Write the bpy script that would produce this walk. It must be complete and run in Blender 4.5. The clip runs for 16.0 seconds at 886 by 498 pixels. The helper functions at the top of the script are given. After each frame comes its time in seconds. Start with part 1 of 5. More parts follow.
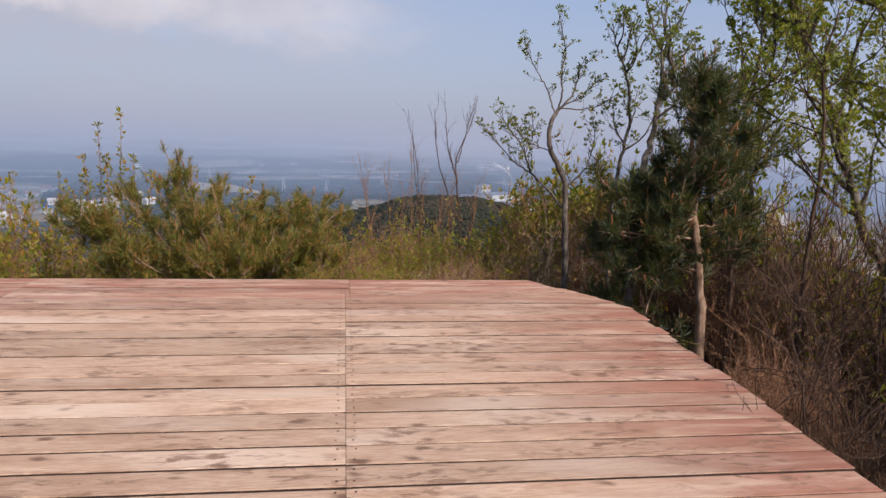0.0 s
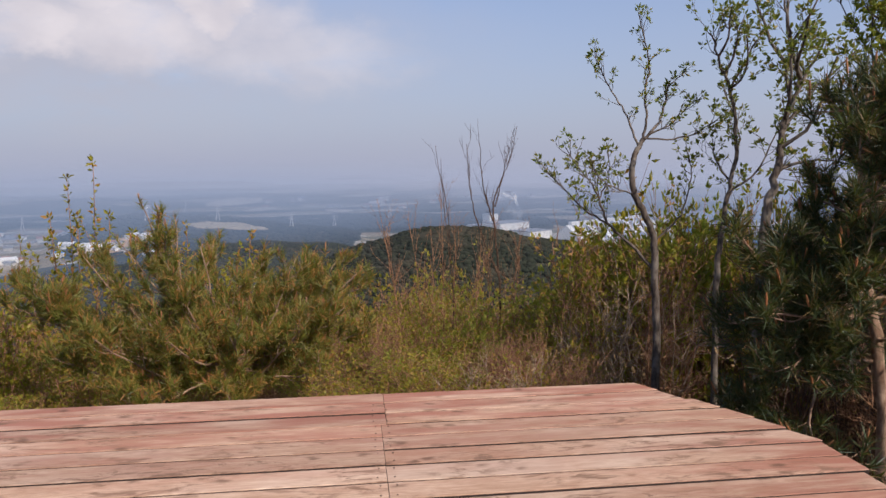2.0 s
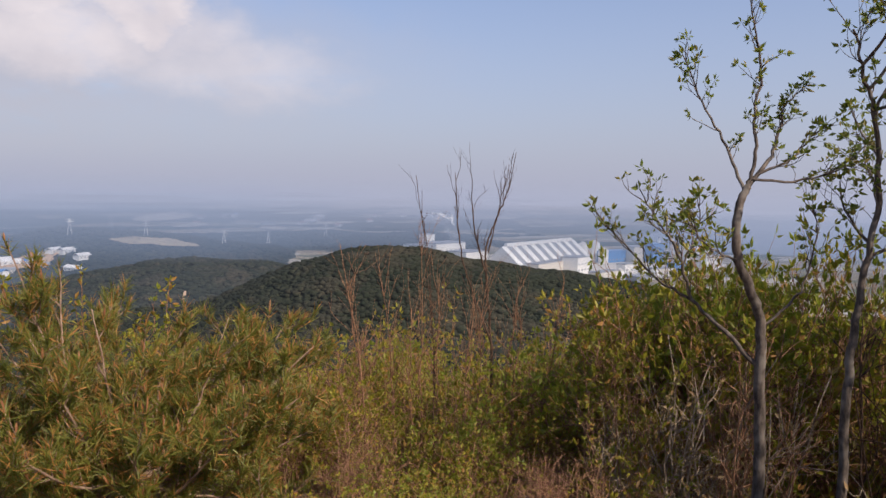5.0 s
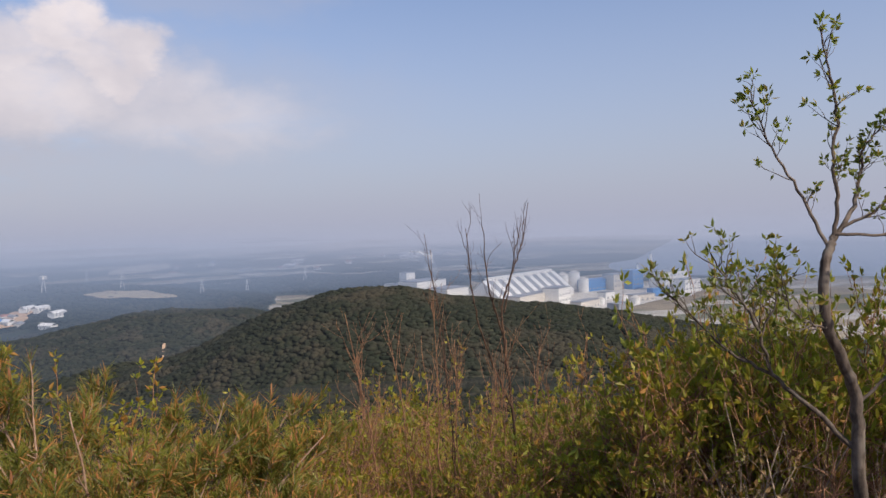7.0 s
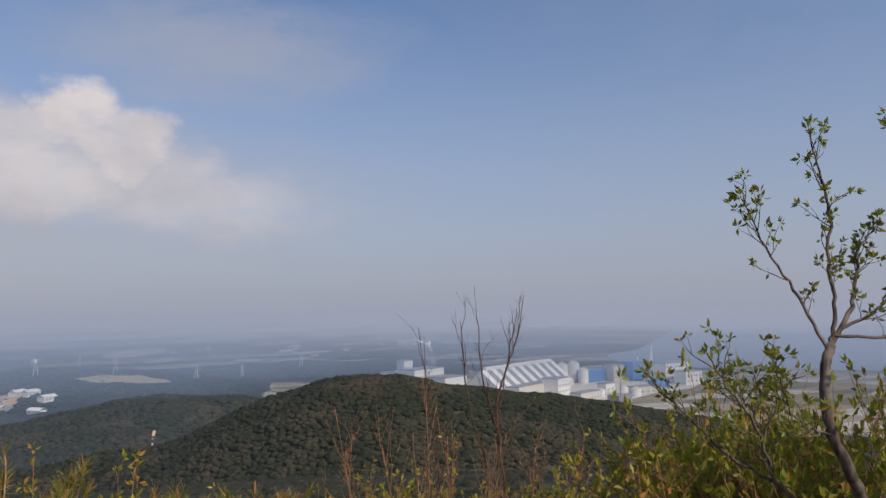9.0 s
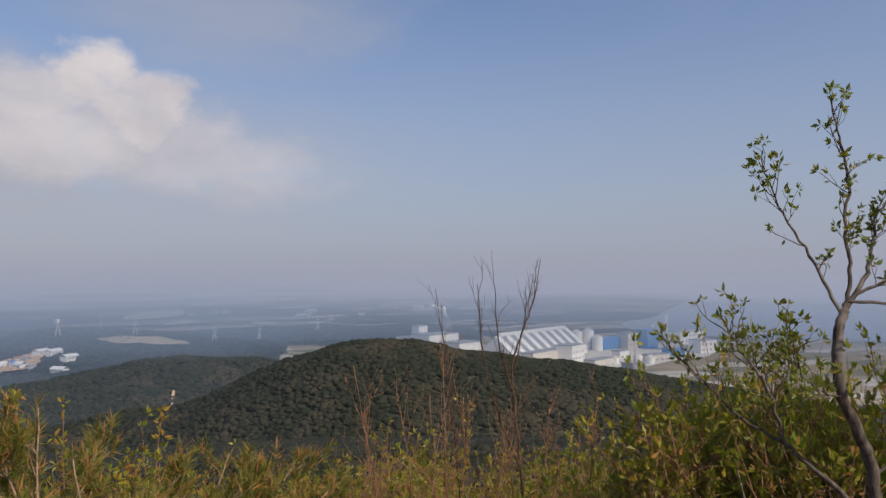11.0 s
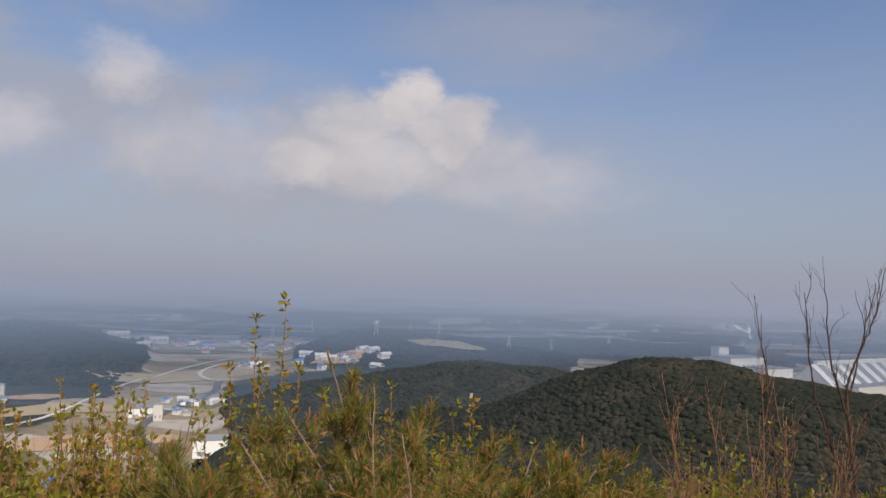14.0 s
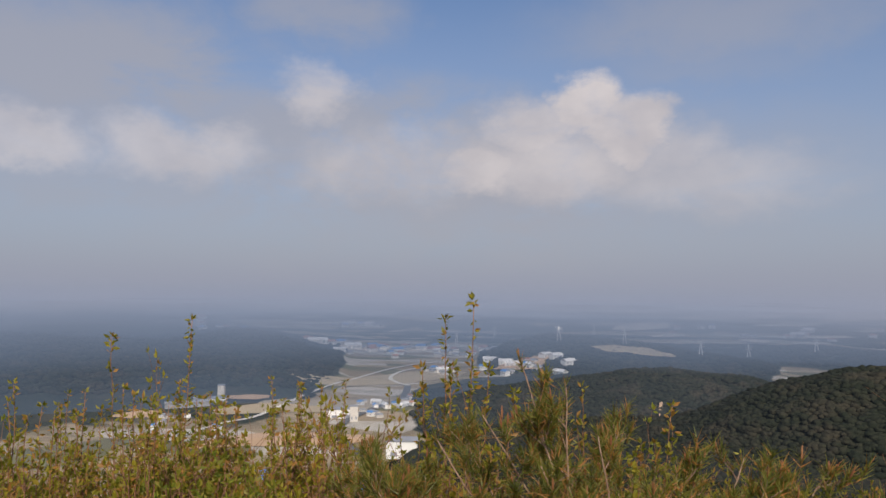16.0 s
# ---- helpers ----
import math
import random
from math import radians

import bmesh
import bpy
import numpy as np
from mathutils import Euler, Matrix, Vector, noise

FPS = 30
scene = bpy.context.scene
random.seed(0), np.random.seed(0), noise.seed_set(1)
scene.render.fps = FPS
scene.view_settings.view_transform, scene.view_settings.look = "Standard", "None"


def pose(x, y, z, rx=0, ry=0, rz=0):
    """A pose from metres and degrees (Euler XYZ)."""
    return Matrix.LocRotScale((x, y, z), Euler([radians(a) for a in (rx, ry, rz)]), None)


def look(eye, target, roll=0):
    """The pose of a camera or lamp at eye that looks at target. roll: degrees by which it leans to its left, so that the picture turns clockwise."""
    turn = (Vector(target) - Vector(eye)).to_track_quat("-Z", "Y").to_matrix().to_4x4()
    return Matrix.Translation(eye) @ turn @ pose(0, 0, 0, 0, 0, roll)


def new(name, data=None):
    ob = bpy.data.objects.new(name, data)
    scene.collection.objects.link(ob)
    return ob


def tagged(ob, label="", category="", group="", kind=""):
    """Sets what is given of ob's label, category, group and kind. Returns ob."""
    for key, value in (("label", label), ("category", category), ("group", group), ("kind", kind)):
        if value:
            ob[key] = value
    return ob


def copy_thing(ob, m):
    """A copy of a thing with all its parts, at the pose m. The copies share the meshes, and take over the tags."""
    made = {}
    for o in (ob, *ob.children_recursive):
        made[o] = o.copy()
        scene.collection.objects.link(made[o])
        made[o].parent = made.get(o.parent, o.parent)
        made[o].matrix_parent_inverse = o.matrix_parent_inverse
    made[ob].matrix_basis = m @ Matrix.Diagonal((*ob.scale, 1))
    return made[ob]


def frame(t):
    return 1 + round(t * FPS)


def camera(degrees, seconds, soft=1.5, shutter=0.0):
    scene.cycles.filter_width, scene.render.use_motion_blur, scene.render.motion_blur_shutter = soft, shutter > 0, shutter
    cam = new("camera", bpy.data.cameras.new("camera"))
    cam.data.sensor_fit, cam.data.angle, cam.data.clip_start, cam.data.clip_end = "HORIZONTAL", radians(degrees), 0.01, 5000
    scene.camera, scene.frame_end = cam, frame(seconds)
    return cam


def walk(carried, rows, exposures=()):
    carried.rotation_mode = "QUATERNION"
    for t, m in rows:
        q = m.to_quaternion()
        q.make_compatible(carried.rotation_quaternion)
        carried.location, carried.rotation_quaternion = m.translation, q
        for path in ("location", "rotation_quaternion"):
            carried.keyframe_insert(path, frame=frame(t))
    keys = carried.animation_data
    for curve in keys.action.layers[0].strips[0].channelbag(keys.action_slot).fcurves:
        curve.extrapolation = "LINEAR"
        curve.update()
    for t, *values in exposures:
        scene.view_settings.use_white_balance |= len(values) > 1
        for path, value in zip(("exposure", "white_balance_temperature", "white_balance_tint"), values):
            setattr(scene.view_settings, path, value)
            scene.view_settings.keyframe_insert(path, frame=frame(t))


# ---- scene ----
cam = camera(63.2, 16.0)
PATH = [
    (0, (-1.06, 1.826, 1.231), (-0.419, 3.695, 0.916), 1.8),
    (0.5, (-0.985, 2.331, 1.252), (-0.358, 4.21, 0.973), 1.6),
    (1, (-0.871, 2.809, 1.243), (-0.251, 4.689, 0.959), 1.1),
    (1.5, (-0.812, 3.28, 1.293), (-0.192, 5.16, 1.006), 0.4),
    (1.6, (-0.825, 3.4, 1.301), (-0.199, 5.279, 1.018), -0.1),
    (2, (-0.815, 3.675, 1.336), (-0.195, 5.563, 1.104), -0.3),
    (2.5, (-0.764, 4.1, 1.338), (-0.186, 6.005, 1.142), 0.1),
    (3, (-0.726, 4.483, 1.394), (-0.132, 6.388, 1.265), 0.0),
    (3.3, (-0.72, 4.732, 1.408), (-0.081, 6.623, 1.289), -0.1),
    (3.5, (-0.68, 4.833, 1.405), (0.006, 6.709, 1.297), 0.1),
    (3.7, (-0.705, 4.969, 1.408), (0.039, 6.823, 1.31), 0.2),
    (5.8, (-0.525, 6.02, 1.511), (0.276, 7.84, 1.296), 1.0),
    (6, (-0.524, 6.076, 1.518), (0.28, 7.895, 1.305), 0.5),
    (6.5, (-0.579, 6.281, 1.582), (0.231, 8.105, 1.451), -2.0),
    (7, (-0.611, 6.401, 1.655), (0.231, 8.213, 1.581), -1.8),
    (7.2, (-0.606, 6.403, 1.682), (0.235, 8.218, 1.685), -1.4),
    (7.5, (-0.586, 6.448, 1.709), (0.252, 8.256, 1.887), -1.4),
    (8, (-0.552, 6.477, 1.704), (0.289, 8.282, 1.887), -1.3),
    (8.5, (-0.558, 6.432, 1.701), (0.287, 8.236, 1.876), -1.1),
    (9, (-0.553, 6.434, 1.692), (0.295, 8.238, 1.861), -1.0),
    (9.2, (-0.553, 6.417, 1.692), (0.302, 8.217, 1.859), -0.9),
    (11.3, (-0.625, 6.381, 1.657), (0.154, 8.222, 1.713), -0.2),
    (11.5, (-0.643, 6.421, 1.644), (0.004, 8.313, 1.709), 0.3),
    (12, (-0.641, 6.461, 1.623), (-0.102, 8.386, 1.7), 0.6),
    (12.5, (-0.675, 6.4, 1.606), (-0.268, 8.357, 1.688), 0.9),
    (13, (-0.698, 6.389, 1.603), (-0.472, 8.374, 1.688), 1.4),
    (13.5, (-0.705, 6.415, 1.59), (-0.564, 8.408, 1.684), 1.3),
    (14, (-0.715, 6.4, 1.57), (-0.684, 8.397, 1.673), 1.6),
    (14.5, (-0.735, 6.451, 1.554), (-0.873, 8.444, 1.657), 1.7),
    (15, (-0.764, 6.483, 1.537), (-1.066, 8.457, 1.638), 1.3),
    (15.5, (-0.768, 6.485, 1.531), (-1.149, 8.445, 1.635), 1.2),
    (16, (-0.782, 6.49, 1.509), (-1.243, 8.433, 1.619), 0.6),
]


def _rows():
    out = []
    for t, eye, target, roll in PATH:
        out.append((t, look(eye, target, roll)))
    return out


walk(cam, _rows(), [(0.0, 0.10, 6300, 14), (2.5, 0.10, 6350, 14), (3.5, 0.12, 6450, 14), (6.5, 0.20, 6500, 15), (7.5, -0.02, 6500, 12), (9.0, -0.16, 6500, 11), (12.0, -0.16, 6500, 11), (16.0, -0.28, 6500, 11)])

# ---- sky, sun and haze ----
SUN_AZ, SUN_EL = 158.0, 42.0          # degrees clockwise from +y, degrees above the horizon
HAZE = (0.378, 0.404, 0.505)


class Nodes:
    """Short hand for building node trees."""

    def __init__(self, tree):
        self.t = tree
        tree.nodes.clear()

    def add(self, kind, **props):
        n = self.t.nodes.new(kind)
        for k, v in props.items():
            if k == "blend_type":
                n.blend_type = v
            elif k == "data_type":
                n.data_type = v
            elif k == "operation":
                n.operation = v
            elif k == "musgrave":
                n.noise_type = v
            elif k == "dims":
                n.noise_dimensions = v
        return n

    def put(self, sock, val):
        if hasattr(val, "is_output"):
            self.t.links.new(val, sock)
        else:
            sock.default_value = val

    def math(self, op, a, b=0.0, c=0.0, clamp=False):
        n = self.t.nodes.new("ShaderNodeMath")
        n.operation, n.use_clamp = op, clamp
        for s, v in zip(n.inputs, (a, b, c)):
            self.put(s, v)
        return n.outputs[0]

    def ramp(self, x, lo, hi, a=0.0, b=1.0, smooth=True):
        n = self.t.nodes.new("ShaderNodeMapRange")
        n.interpolation_type = "SMOOTHSTEP" if smooth else "LINEAR"
        for s, v in zip(n.inputs, (x, lo, hi, a, b)):
            self.put(s, v)
        return n.outputs[0]

    def mix(self, f, a, b, how="MIX"):
        n = self.t.nodes.new("ShaderNodeMix")
        n.data_type, n.blend_type = "RGBA", how
        self.put(n.inputs[0], f)
        self.put(n.inputs[6], a)
        self.put(n.inputs[7], b)
        return n.outputs[2]

    def noise(self, vec, scale, detail=3.0, rough=0.55, dist=0.0, out=0):
        n = self.t.nodes.new("ShaderNodeTexNoise")
        if vec is not None:
            self.put(n.inputs["Vector"], vec)
        n.inputs["Scale"].default_value = scale
        n.inputs["Detail"].default_value = detail
        n.inputs["Roughness"].default_value = rough
        n.inputs["Distortion"].default_value = dist
        return n.outputs[out]

    def scaled(self, vec, sx, sy, sz):
        n = self.t.nodes.new("ShaderNodeMapping")
        self.put(n.inputs["Vector"], vec)
        n.inputs["Scale"].default_value = (sx, sy, sz)
        return n.outputs[0]


def col(r, g, b):
    return (r, g, b, 1.0)


def make_world():
    w = bpy.data.worlds.new("sky")
    scene.world = w
    w.use_nodes = True
    k = Nodes(w.node_tree)
    coord = k.add("ShaderNodeTexCoord").outputs["Generated"]
    sep = k.add("ShaderNodeSeparateXYZ")
    k.put(sep.inputs[0], coord)
    x, y, z = sep.outputs
    flat = k.math("SQRT", k.math("ADD", k.math("MULTIPLY", x, x), k.math("MULTIPLY", y, y)))
    el = k.math("MULTIPLY", k.math("ARCTAN2", z, flat), 57.2958)
    az = k.math("MULTIPLY", k.math("ARCTAN2", x, y), 57.2958)
    sky = k.add("ShaderNodeTexSky")
    sky.sky_type = "NISHITA"
    sky.sun_disc = False
    sky.sun_elevation, sky.sun_rotation = radians(SUN_EL), radians(SUN_AZ)
    sky.air_density, sky.dust_density, sky.ozone_density = 1.0, 1.2, 1.5
    base = k.mix(1.0, sky.outputs[0], col(0.112, 0.122, 0.138), "MULTIPLY")
    # thick spring haze low down
    base = k.mix(k.ramp(el, -1.0, 24.0, 1.0, 0.0, False), base, col(*HAZE))
    # clouds: soft heaps placed by azimuth and elevation, broken up by noise
    wob = k.add("ShaderNodeVectorMath", operation="SCALE")
    k.put(wob.inputs[0], k.noise(k.scaled(coord, 1, 1, 1.5), 9.0, 5.0, 0.6, 0.0, 1))
    wob.inputs["Scale"].default_value = 1.0
    ws = k.add("ShaderNodeSeparateXYZ")
    k.put(ws.inputs[0], wob.outputs[0])
    azw = k.math("ADD", az, k.math("MULTIPLY_ADD", ws.outputs[0], 9.0, -4.5))
    elw = k.math("ADD", el, k.math("MULTIPLY_ADD", ws.outputs[1], 6.0, -3.0))
    n1 = k.noise(k.scaled(coord, 1, 1, 2.2), 5.0, 6.0, 0.6, 0.3)

    def heap(a0, e0, wa, we, hard, gain):
        da = k.math("DIVIDE", k.math("SUBTRACT", azw, a0), wa)
        de = k.math("DIVIDE", k.math("SUBTRACT", elw, e0), we)
        d = k.math("SQRT", k.math("ADD", k.math("MULTIPLY", da, da), k.math("MULTIPLY", de, de)))
        return k.ramp(d, 1.0 + hard, 1.0 - hard, 0.0, gain)

    bright = [(-2.6, 13.9, 3.0, 2.4, 0.34, 0.95), (1.2, 12.2, 3.2, 2.6, 0.36, 0.92), (-6.4, 12.2, 4.0, 2.4, 0.45, 0.8), (-5.0, 9.6, 7.5, 2.4, 0.55, 0.66),
              (-10.5, 8.8, 3.8, 1.7, 0.5, 0.78), (-23.3, 15.2, 3.0, 2.2, 0.5, 0.6), (-34.0, 10.2, 5.5, 1.9, 0.55, 0.6), (-17.0, 9.6, 6.5, 2.6, 0.7, 0.5),
              (-45.0, 10.4, 4.5, 1.9, 0.5, 0.6), (6.0, 8.4, 8.0, 2.0, 0.8, 0.42), (3.6, 10.6, 4.0, 2.0, 0.7, 0.55)]
    veil = [(-12.0, 8.6, 24.0, 4.8, 0.8, 0.85), (-40.0, 15.5, 13.0, 4.5, 0.6, 0.75), (-22.0, 12.5, 15.0, 3.5, 0.7, 0.75),
            (8.0, 20.0, 11.0, 2.8, 0.8, 0.55), (-24.0, 21.5, 6.0, 2.5, 0.6, 0.6), (-35.0, 7.5, 18.0, 2.4, 0.8, 0.5), (6.0, 17.0, 7.0, 1.6, 0.8, 0.3),
            (-60.0, 18.0, 20.0, 9.0, 0.7, 0.5), (60.0, 30.0, 30.0, 8.0, 0.9, 0.3), (150.0, 25.0, 40.0, 12.0, 0.9, 0.4)]
    b = 0.0
    for h in bright:
        b = k.math("MAXIMUM", b, heap(*h))
    v = 0.0
    for h in veil:
        v = k.math("MAXIMUM", v, heap(*h))
    v = k.math("MULTIPLY", v, k.ramp(n1, 0.24, 0.54), clamp=True)
    b = k.math("MULTIPLY", b, k.ramp(n1, 0.25, 0.5, 0.6, 1.0), clamp=True)
    out = k.mix(v, base, col(0.455, 0.455, 0.505))
    lump = k.ramp(k.noise(k.scaled(coord, 1, 1, 1.4), 7.0, 5.0, 0.55), 0.3, 0.7)
    out = k.mix(b, out, k.mix(lump, col(0.62, 0.585, 0.61), col(0.82, 0.755, 0.745)))
    bg = k.add("ShaderNodeBackground")
    k.put(bg.inputs[0], out)
    bg.inputs[1].default_value = 1.0
    k.put(k.add("ShaderNodeOutputWorld").inputs[0], bg.outputs[0])


make_world()
sun_data = bpy.data.lights.new("sun", "SUN")
sun_data.energy, sun_data.angle, sun_data.color = 5.0, radians(0.6), (1.0, 0.93, 0.82)
sun = new("sun", sun_data)
_s = Vector((math.sin(radians(SUN_AZ)) * math.cos(radians(SUN_EL)), math.cos(radians(SUN_AZ)) * math.cos(radians(SUN_EL)), math.sin(radians(SUN_EL))))
sun.matrix_world = look(_s * 60, (0, 0, 0))


# ---- materials ----
def material(name, rough=0.8, spec=0.3):
    m = bpy.data.materials.new(name)
    m.use_nodes = True
    k = Nodes(m.node_tree)
    p = k.add("ShaderNodeBsdfPrincipled")
    p.inputs["Roughness"].default_value = rough
    p.inputs["Specular IOR Level"].default_value = spec
    k.put(k.add("ShaderNodeOutputMaterial").inputs[0], p.outputs[0])
    return m, k, p


def bumped(k, p, height, strength, dist):
    b = k.add("ShaderNodeBump")
    b.inputs["Strength"].default_value, b.inputs["Distance"].default_value = strength, dist
    k.put(b.inputs["Height"], height)
    k.put(p.inputs["Normal"], b.outputs[0])


def rnd(k):
    return k.add("ShaderNodeObjectInfo").outputs["Random"]


def island(k):
    return k.add("ShaderNodeNewGeometry").outputs["Random Per Island"]


def m_plank():
    m, k, p = material("weathered_deck_board", 0.72, 0.25)
    obj = k.add("ShaderNodeTexCoord").outputs["Object"]
    r = rnd(k)
    off = k.add("ShaderNodeVectorMath", operation="ADD")
    comb = k.add("ShaderNodeCombineXYZ")
    for s in comb.inputs:
        k.put(s, k.math("MULTIPLY", r, 37.0))
    k.put(off.inputs[0], obj)
    k.put(off.inputs[1], comb.outputs[0])
    v = off.outputs[0]
    grain = k.noise(k.scaled(v, 2.6, 22, 1), 3.0, 6.0, 0.65, 1.2)
    fine = k.noise(k.scaled(v, 7.0, 90, 1), 3.0, 4.0, 0.7, 0.4)
    stain = k.noise(k.scaled(v, 1.0, 2.4, 1), 1.5, 4.0, 0.6, 0.4)
    c = k.mix(k.ramp(grain, 0.3, 0.7), col(0.44, 0.262, 0.165), col(0.64, 0.440, 0.305))
    c = k.mix(k.ramp(fine, 0.45, 0.75, 0.0, 0.35), c, col(0.30, 0.18, 0.11))
    c = k.mix(k.ramp(stain, 0.5, 0.72, 0.0, 0.6), c, col(0.34, 0.185, 0.105))
    c = k.mix(k.ramp(k.noise(k.scaled(v, 0.7, 1.6, 1), 1.1, 3.0), 0.5, 0.7, 0.0, 0.5), c, col(0.71, 0.545, 0.420))
    # patchy red-brown tone towards the deck's right and far rim
    geo = k.add("ShaderNodeNewGeometry").outputs["Position"]
    sp = k.add("ShaderNodeSeparateXYZ")
    k.put(sp.inputs[0], geo)
    u = k.math("ADD", k.math("MULTIPLY", sp.outputs[0], DU[0]), k.math("MULTIPLY", sp.outputs[1], DU[1]))
    w = k.math("ADD", k.math("MULTIPLY", sp.outputs[0], DV[0]), k.math("MULTIPLY", sp.outputs[1], DV[1]))
    rim = k.math("MAXIMUM", k.ramp(u, -0.9, 0.6), k.ramp(w, 6.0, 7.3))
    rim = k.math("MULTIPLY", rim, k.ramp(k.noise(k.scaled(v, 0.8, 5, 1), 2.0, 4.0), 0.35, 0.62, 0.2, 0.9))
    c = k.mix(rim, c, col(0.33, 0.125, 0.08))
    # knots
    vo = k.add("ShaderNodeTexVoronoi")
    wv = k.add("ShaderNodeVectorMath", operation="MULTIPLY_ADD")
    k.put(wv.inputs[0], k.noise(k.scaled(v, 9, 22, 1), 1.0, 3.0, 0.6, 0.0, 1))
    wv.inputs[1].default_value = (0.5, 0.5, 0.0)
    k.put(wv.inputs[2], k.scaled(v, 5.5, 9.5, 1))
    k.put(vo.inputs["Vector"], wv.outputs[0])
    vo.inputs["Scale"].default_value = 1.0
    knot = k.ramp(k.math("ADD", vo.outputs["Distance"], k.math("MULTIPLY", k.math("SUBTRACT", grain, 0.5), 0.12)), 0.06, 0.30, 1.0, 0.0)
    keep = k.ramp(k.noise(k.scaled(v, 1.3, 2, 1), 2.2, 1.0), 0.47, 0.52)
    c = k.mix(k.math("MULTIPLY", k.math("MULTIPLY", knot, keep), 0.85), c, col(0.14, 0.07, 0.04))
    smudge = k.math("MULTIPLY", k.ramp(k.noise(k.scaled(v, 3.4, 11, 1), 2.0, 5.0, 0.7, 0.8), 0.49, 0.62), k.ramp(k.noise(k.scaled(v, 0.9, 2.0, 1), 1.7, 2.0), 0.42, 0.6))
    c = k.mix(k.math("MULTIPLY", smudge, 0.9), c, col(0.21, 0.115, 0.07))
    # dirt worked into the grain along each joint
    so = k.add("ShaderNodeSeparateXYZ")
    k.put(so.inputs[0], obj)
    rimmed = k.ramp(k.math("ADD", k.math("ABSOLUTE", so.outputs[1]), k.math("MULTIPLY_ADD", k.noise(k.scaled(v, 6, 30, 1), 1.5, 4.0, 0.7), 0.05, -0.025)), 0.066, 0.088, 0.0, 0.55)
    c = k.mix(rimmed, c, col(0.17, 0.085, 0.05))
    tone = k.math("MULTIPLY_ADD", r, 0.22, 0.79)
    hs = k.add("ShaderNodeHueSaturation")
    k.put(hs.inputs["Value"], tone)
    k.put(hs.inputs["Color"], c)
    k.put(p.inputs["Base Color"], hs.outputs[0])
    bumped(k, p, k.math("ADD", grain, k.math("MULTIPLY", fine, 0.6)), 0.35, 0.004)
    return m


def m_bark(name, dark, light, scale=30.0, patch=None):
    m, k, p = material(name, 0.85, 0.2)
    obj = k.add("ShaderNodeTexCoord").outputs["Object"]
    n = k.noise(k.scaled(obj, 1, 1, 0.35), scale, 5.0, 0.65)
    c = k.mix(k.ramp(n, 0.3, 0.7), col(*dark), col(*light))
    if patch:
        c = k.mix(k.ramp(k.noise(obj, 5.0, 3.0), 0.5, 0.64, 0.0, 0.6), c, col(*patch))
    k.put(p.inputs["Base Color"], c)
    bumped(k, p, n, 0.6, 0.006)
    return m


def m_leaf(name, a, b, c2=None, trans=0.45):
    """Leaf with light coming through; colours vary from leaf to leaf."""
    m, k, p = material(name, 0.5, 0.35)
    i = island(k)
    c = k.mix(i, col(*a), col(*b))
    if c2:
        c = k.mix(k.ramp(k.math("FRACT", k.math("MULTIPLY", i, 7.31)), 0.74, 0.8), c, col(*c2))
    c = k.mix(k.ramp(k.noise(None, 1.2, 2.0), 0.4, 0.7, 0.0, 0.35), c, col(*[v * 0.6 for v in a]))
    k.put(p.inputs["Base Color"], c)
    tr = k.add("ShaderNodeBsdfTranslucent")
    k.put(tr.inputs[0], k.mix(0.5, c, col(0.35, 0.40, 0.03), "MIX"))
    mx = k.add("ShaderNodeMixShader")
    mx.inputs[0].default_value = trans
    k.put(mx.inputs[1], p.outputs[0])
    k.put(mx.inputs[2], tr.outputs[0])
    out = [n for n in k.t.nodes if n.bl_idname == "ShaderNodeOutputMaterial"][0]
    k.put(out.inputs[0], mx.outputs[0])
    return m


def m_plain(name, c, rough=0.75, var=0.15, scale=0.6, metal=0.0):
    m, k, p = material(name, rough)
    pos = k.add("ShaderNodeNewGeometry").outputs["Position"]
    n = k.noise(pos, scale, 4.0, 0.6)
    n2 = k.noise(pos, scale * 9, 3.0, 0.6)
    f = k.math("MULTIPLY_ADD", k.math("ADD", n, k.math("MULTIPLY", n2, 0.5)), 0.66, 0.0, clamp=True)
    k.put(p.inputs["Base Color"], k.mix(f, col(*[v * (1 + var) for v in c]), col(*[v * (1 - var * 1.6) for v in c])))
    p.inputs["Metallic"].default_value = metal
    return m


def m_canopy(name, a, b, c2):
    m, k, p = material(name, 0.9, 0.1)
    pos = k.add("ShaderNodeNewGeometry").outputs["Position"]
    c = k.mix(island(k), col(*a), col(*b))
    c = k.mix(k.ramp(k.noise(pos, 0.03, 5.0, 0.65), 0.46, 0.62, 0.0, 0.85), c, col(*c2))
    n = k.noise(pos, 0.9, 4.0, 0.7)
    c = k.mix(k.ramp(n, 0.35, 0.65, 0.0, 0.3), c, col(*[v * 0.65 for v in a]))
    k.put(p.inputs["Base Color"], c)
    bumped(k, p, n, 0.8, 0.8)
    return m


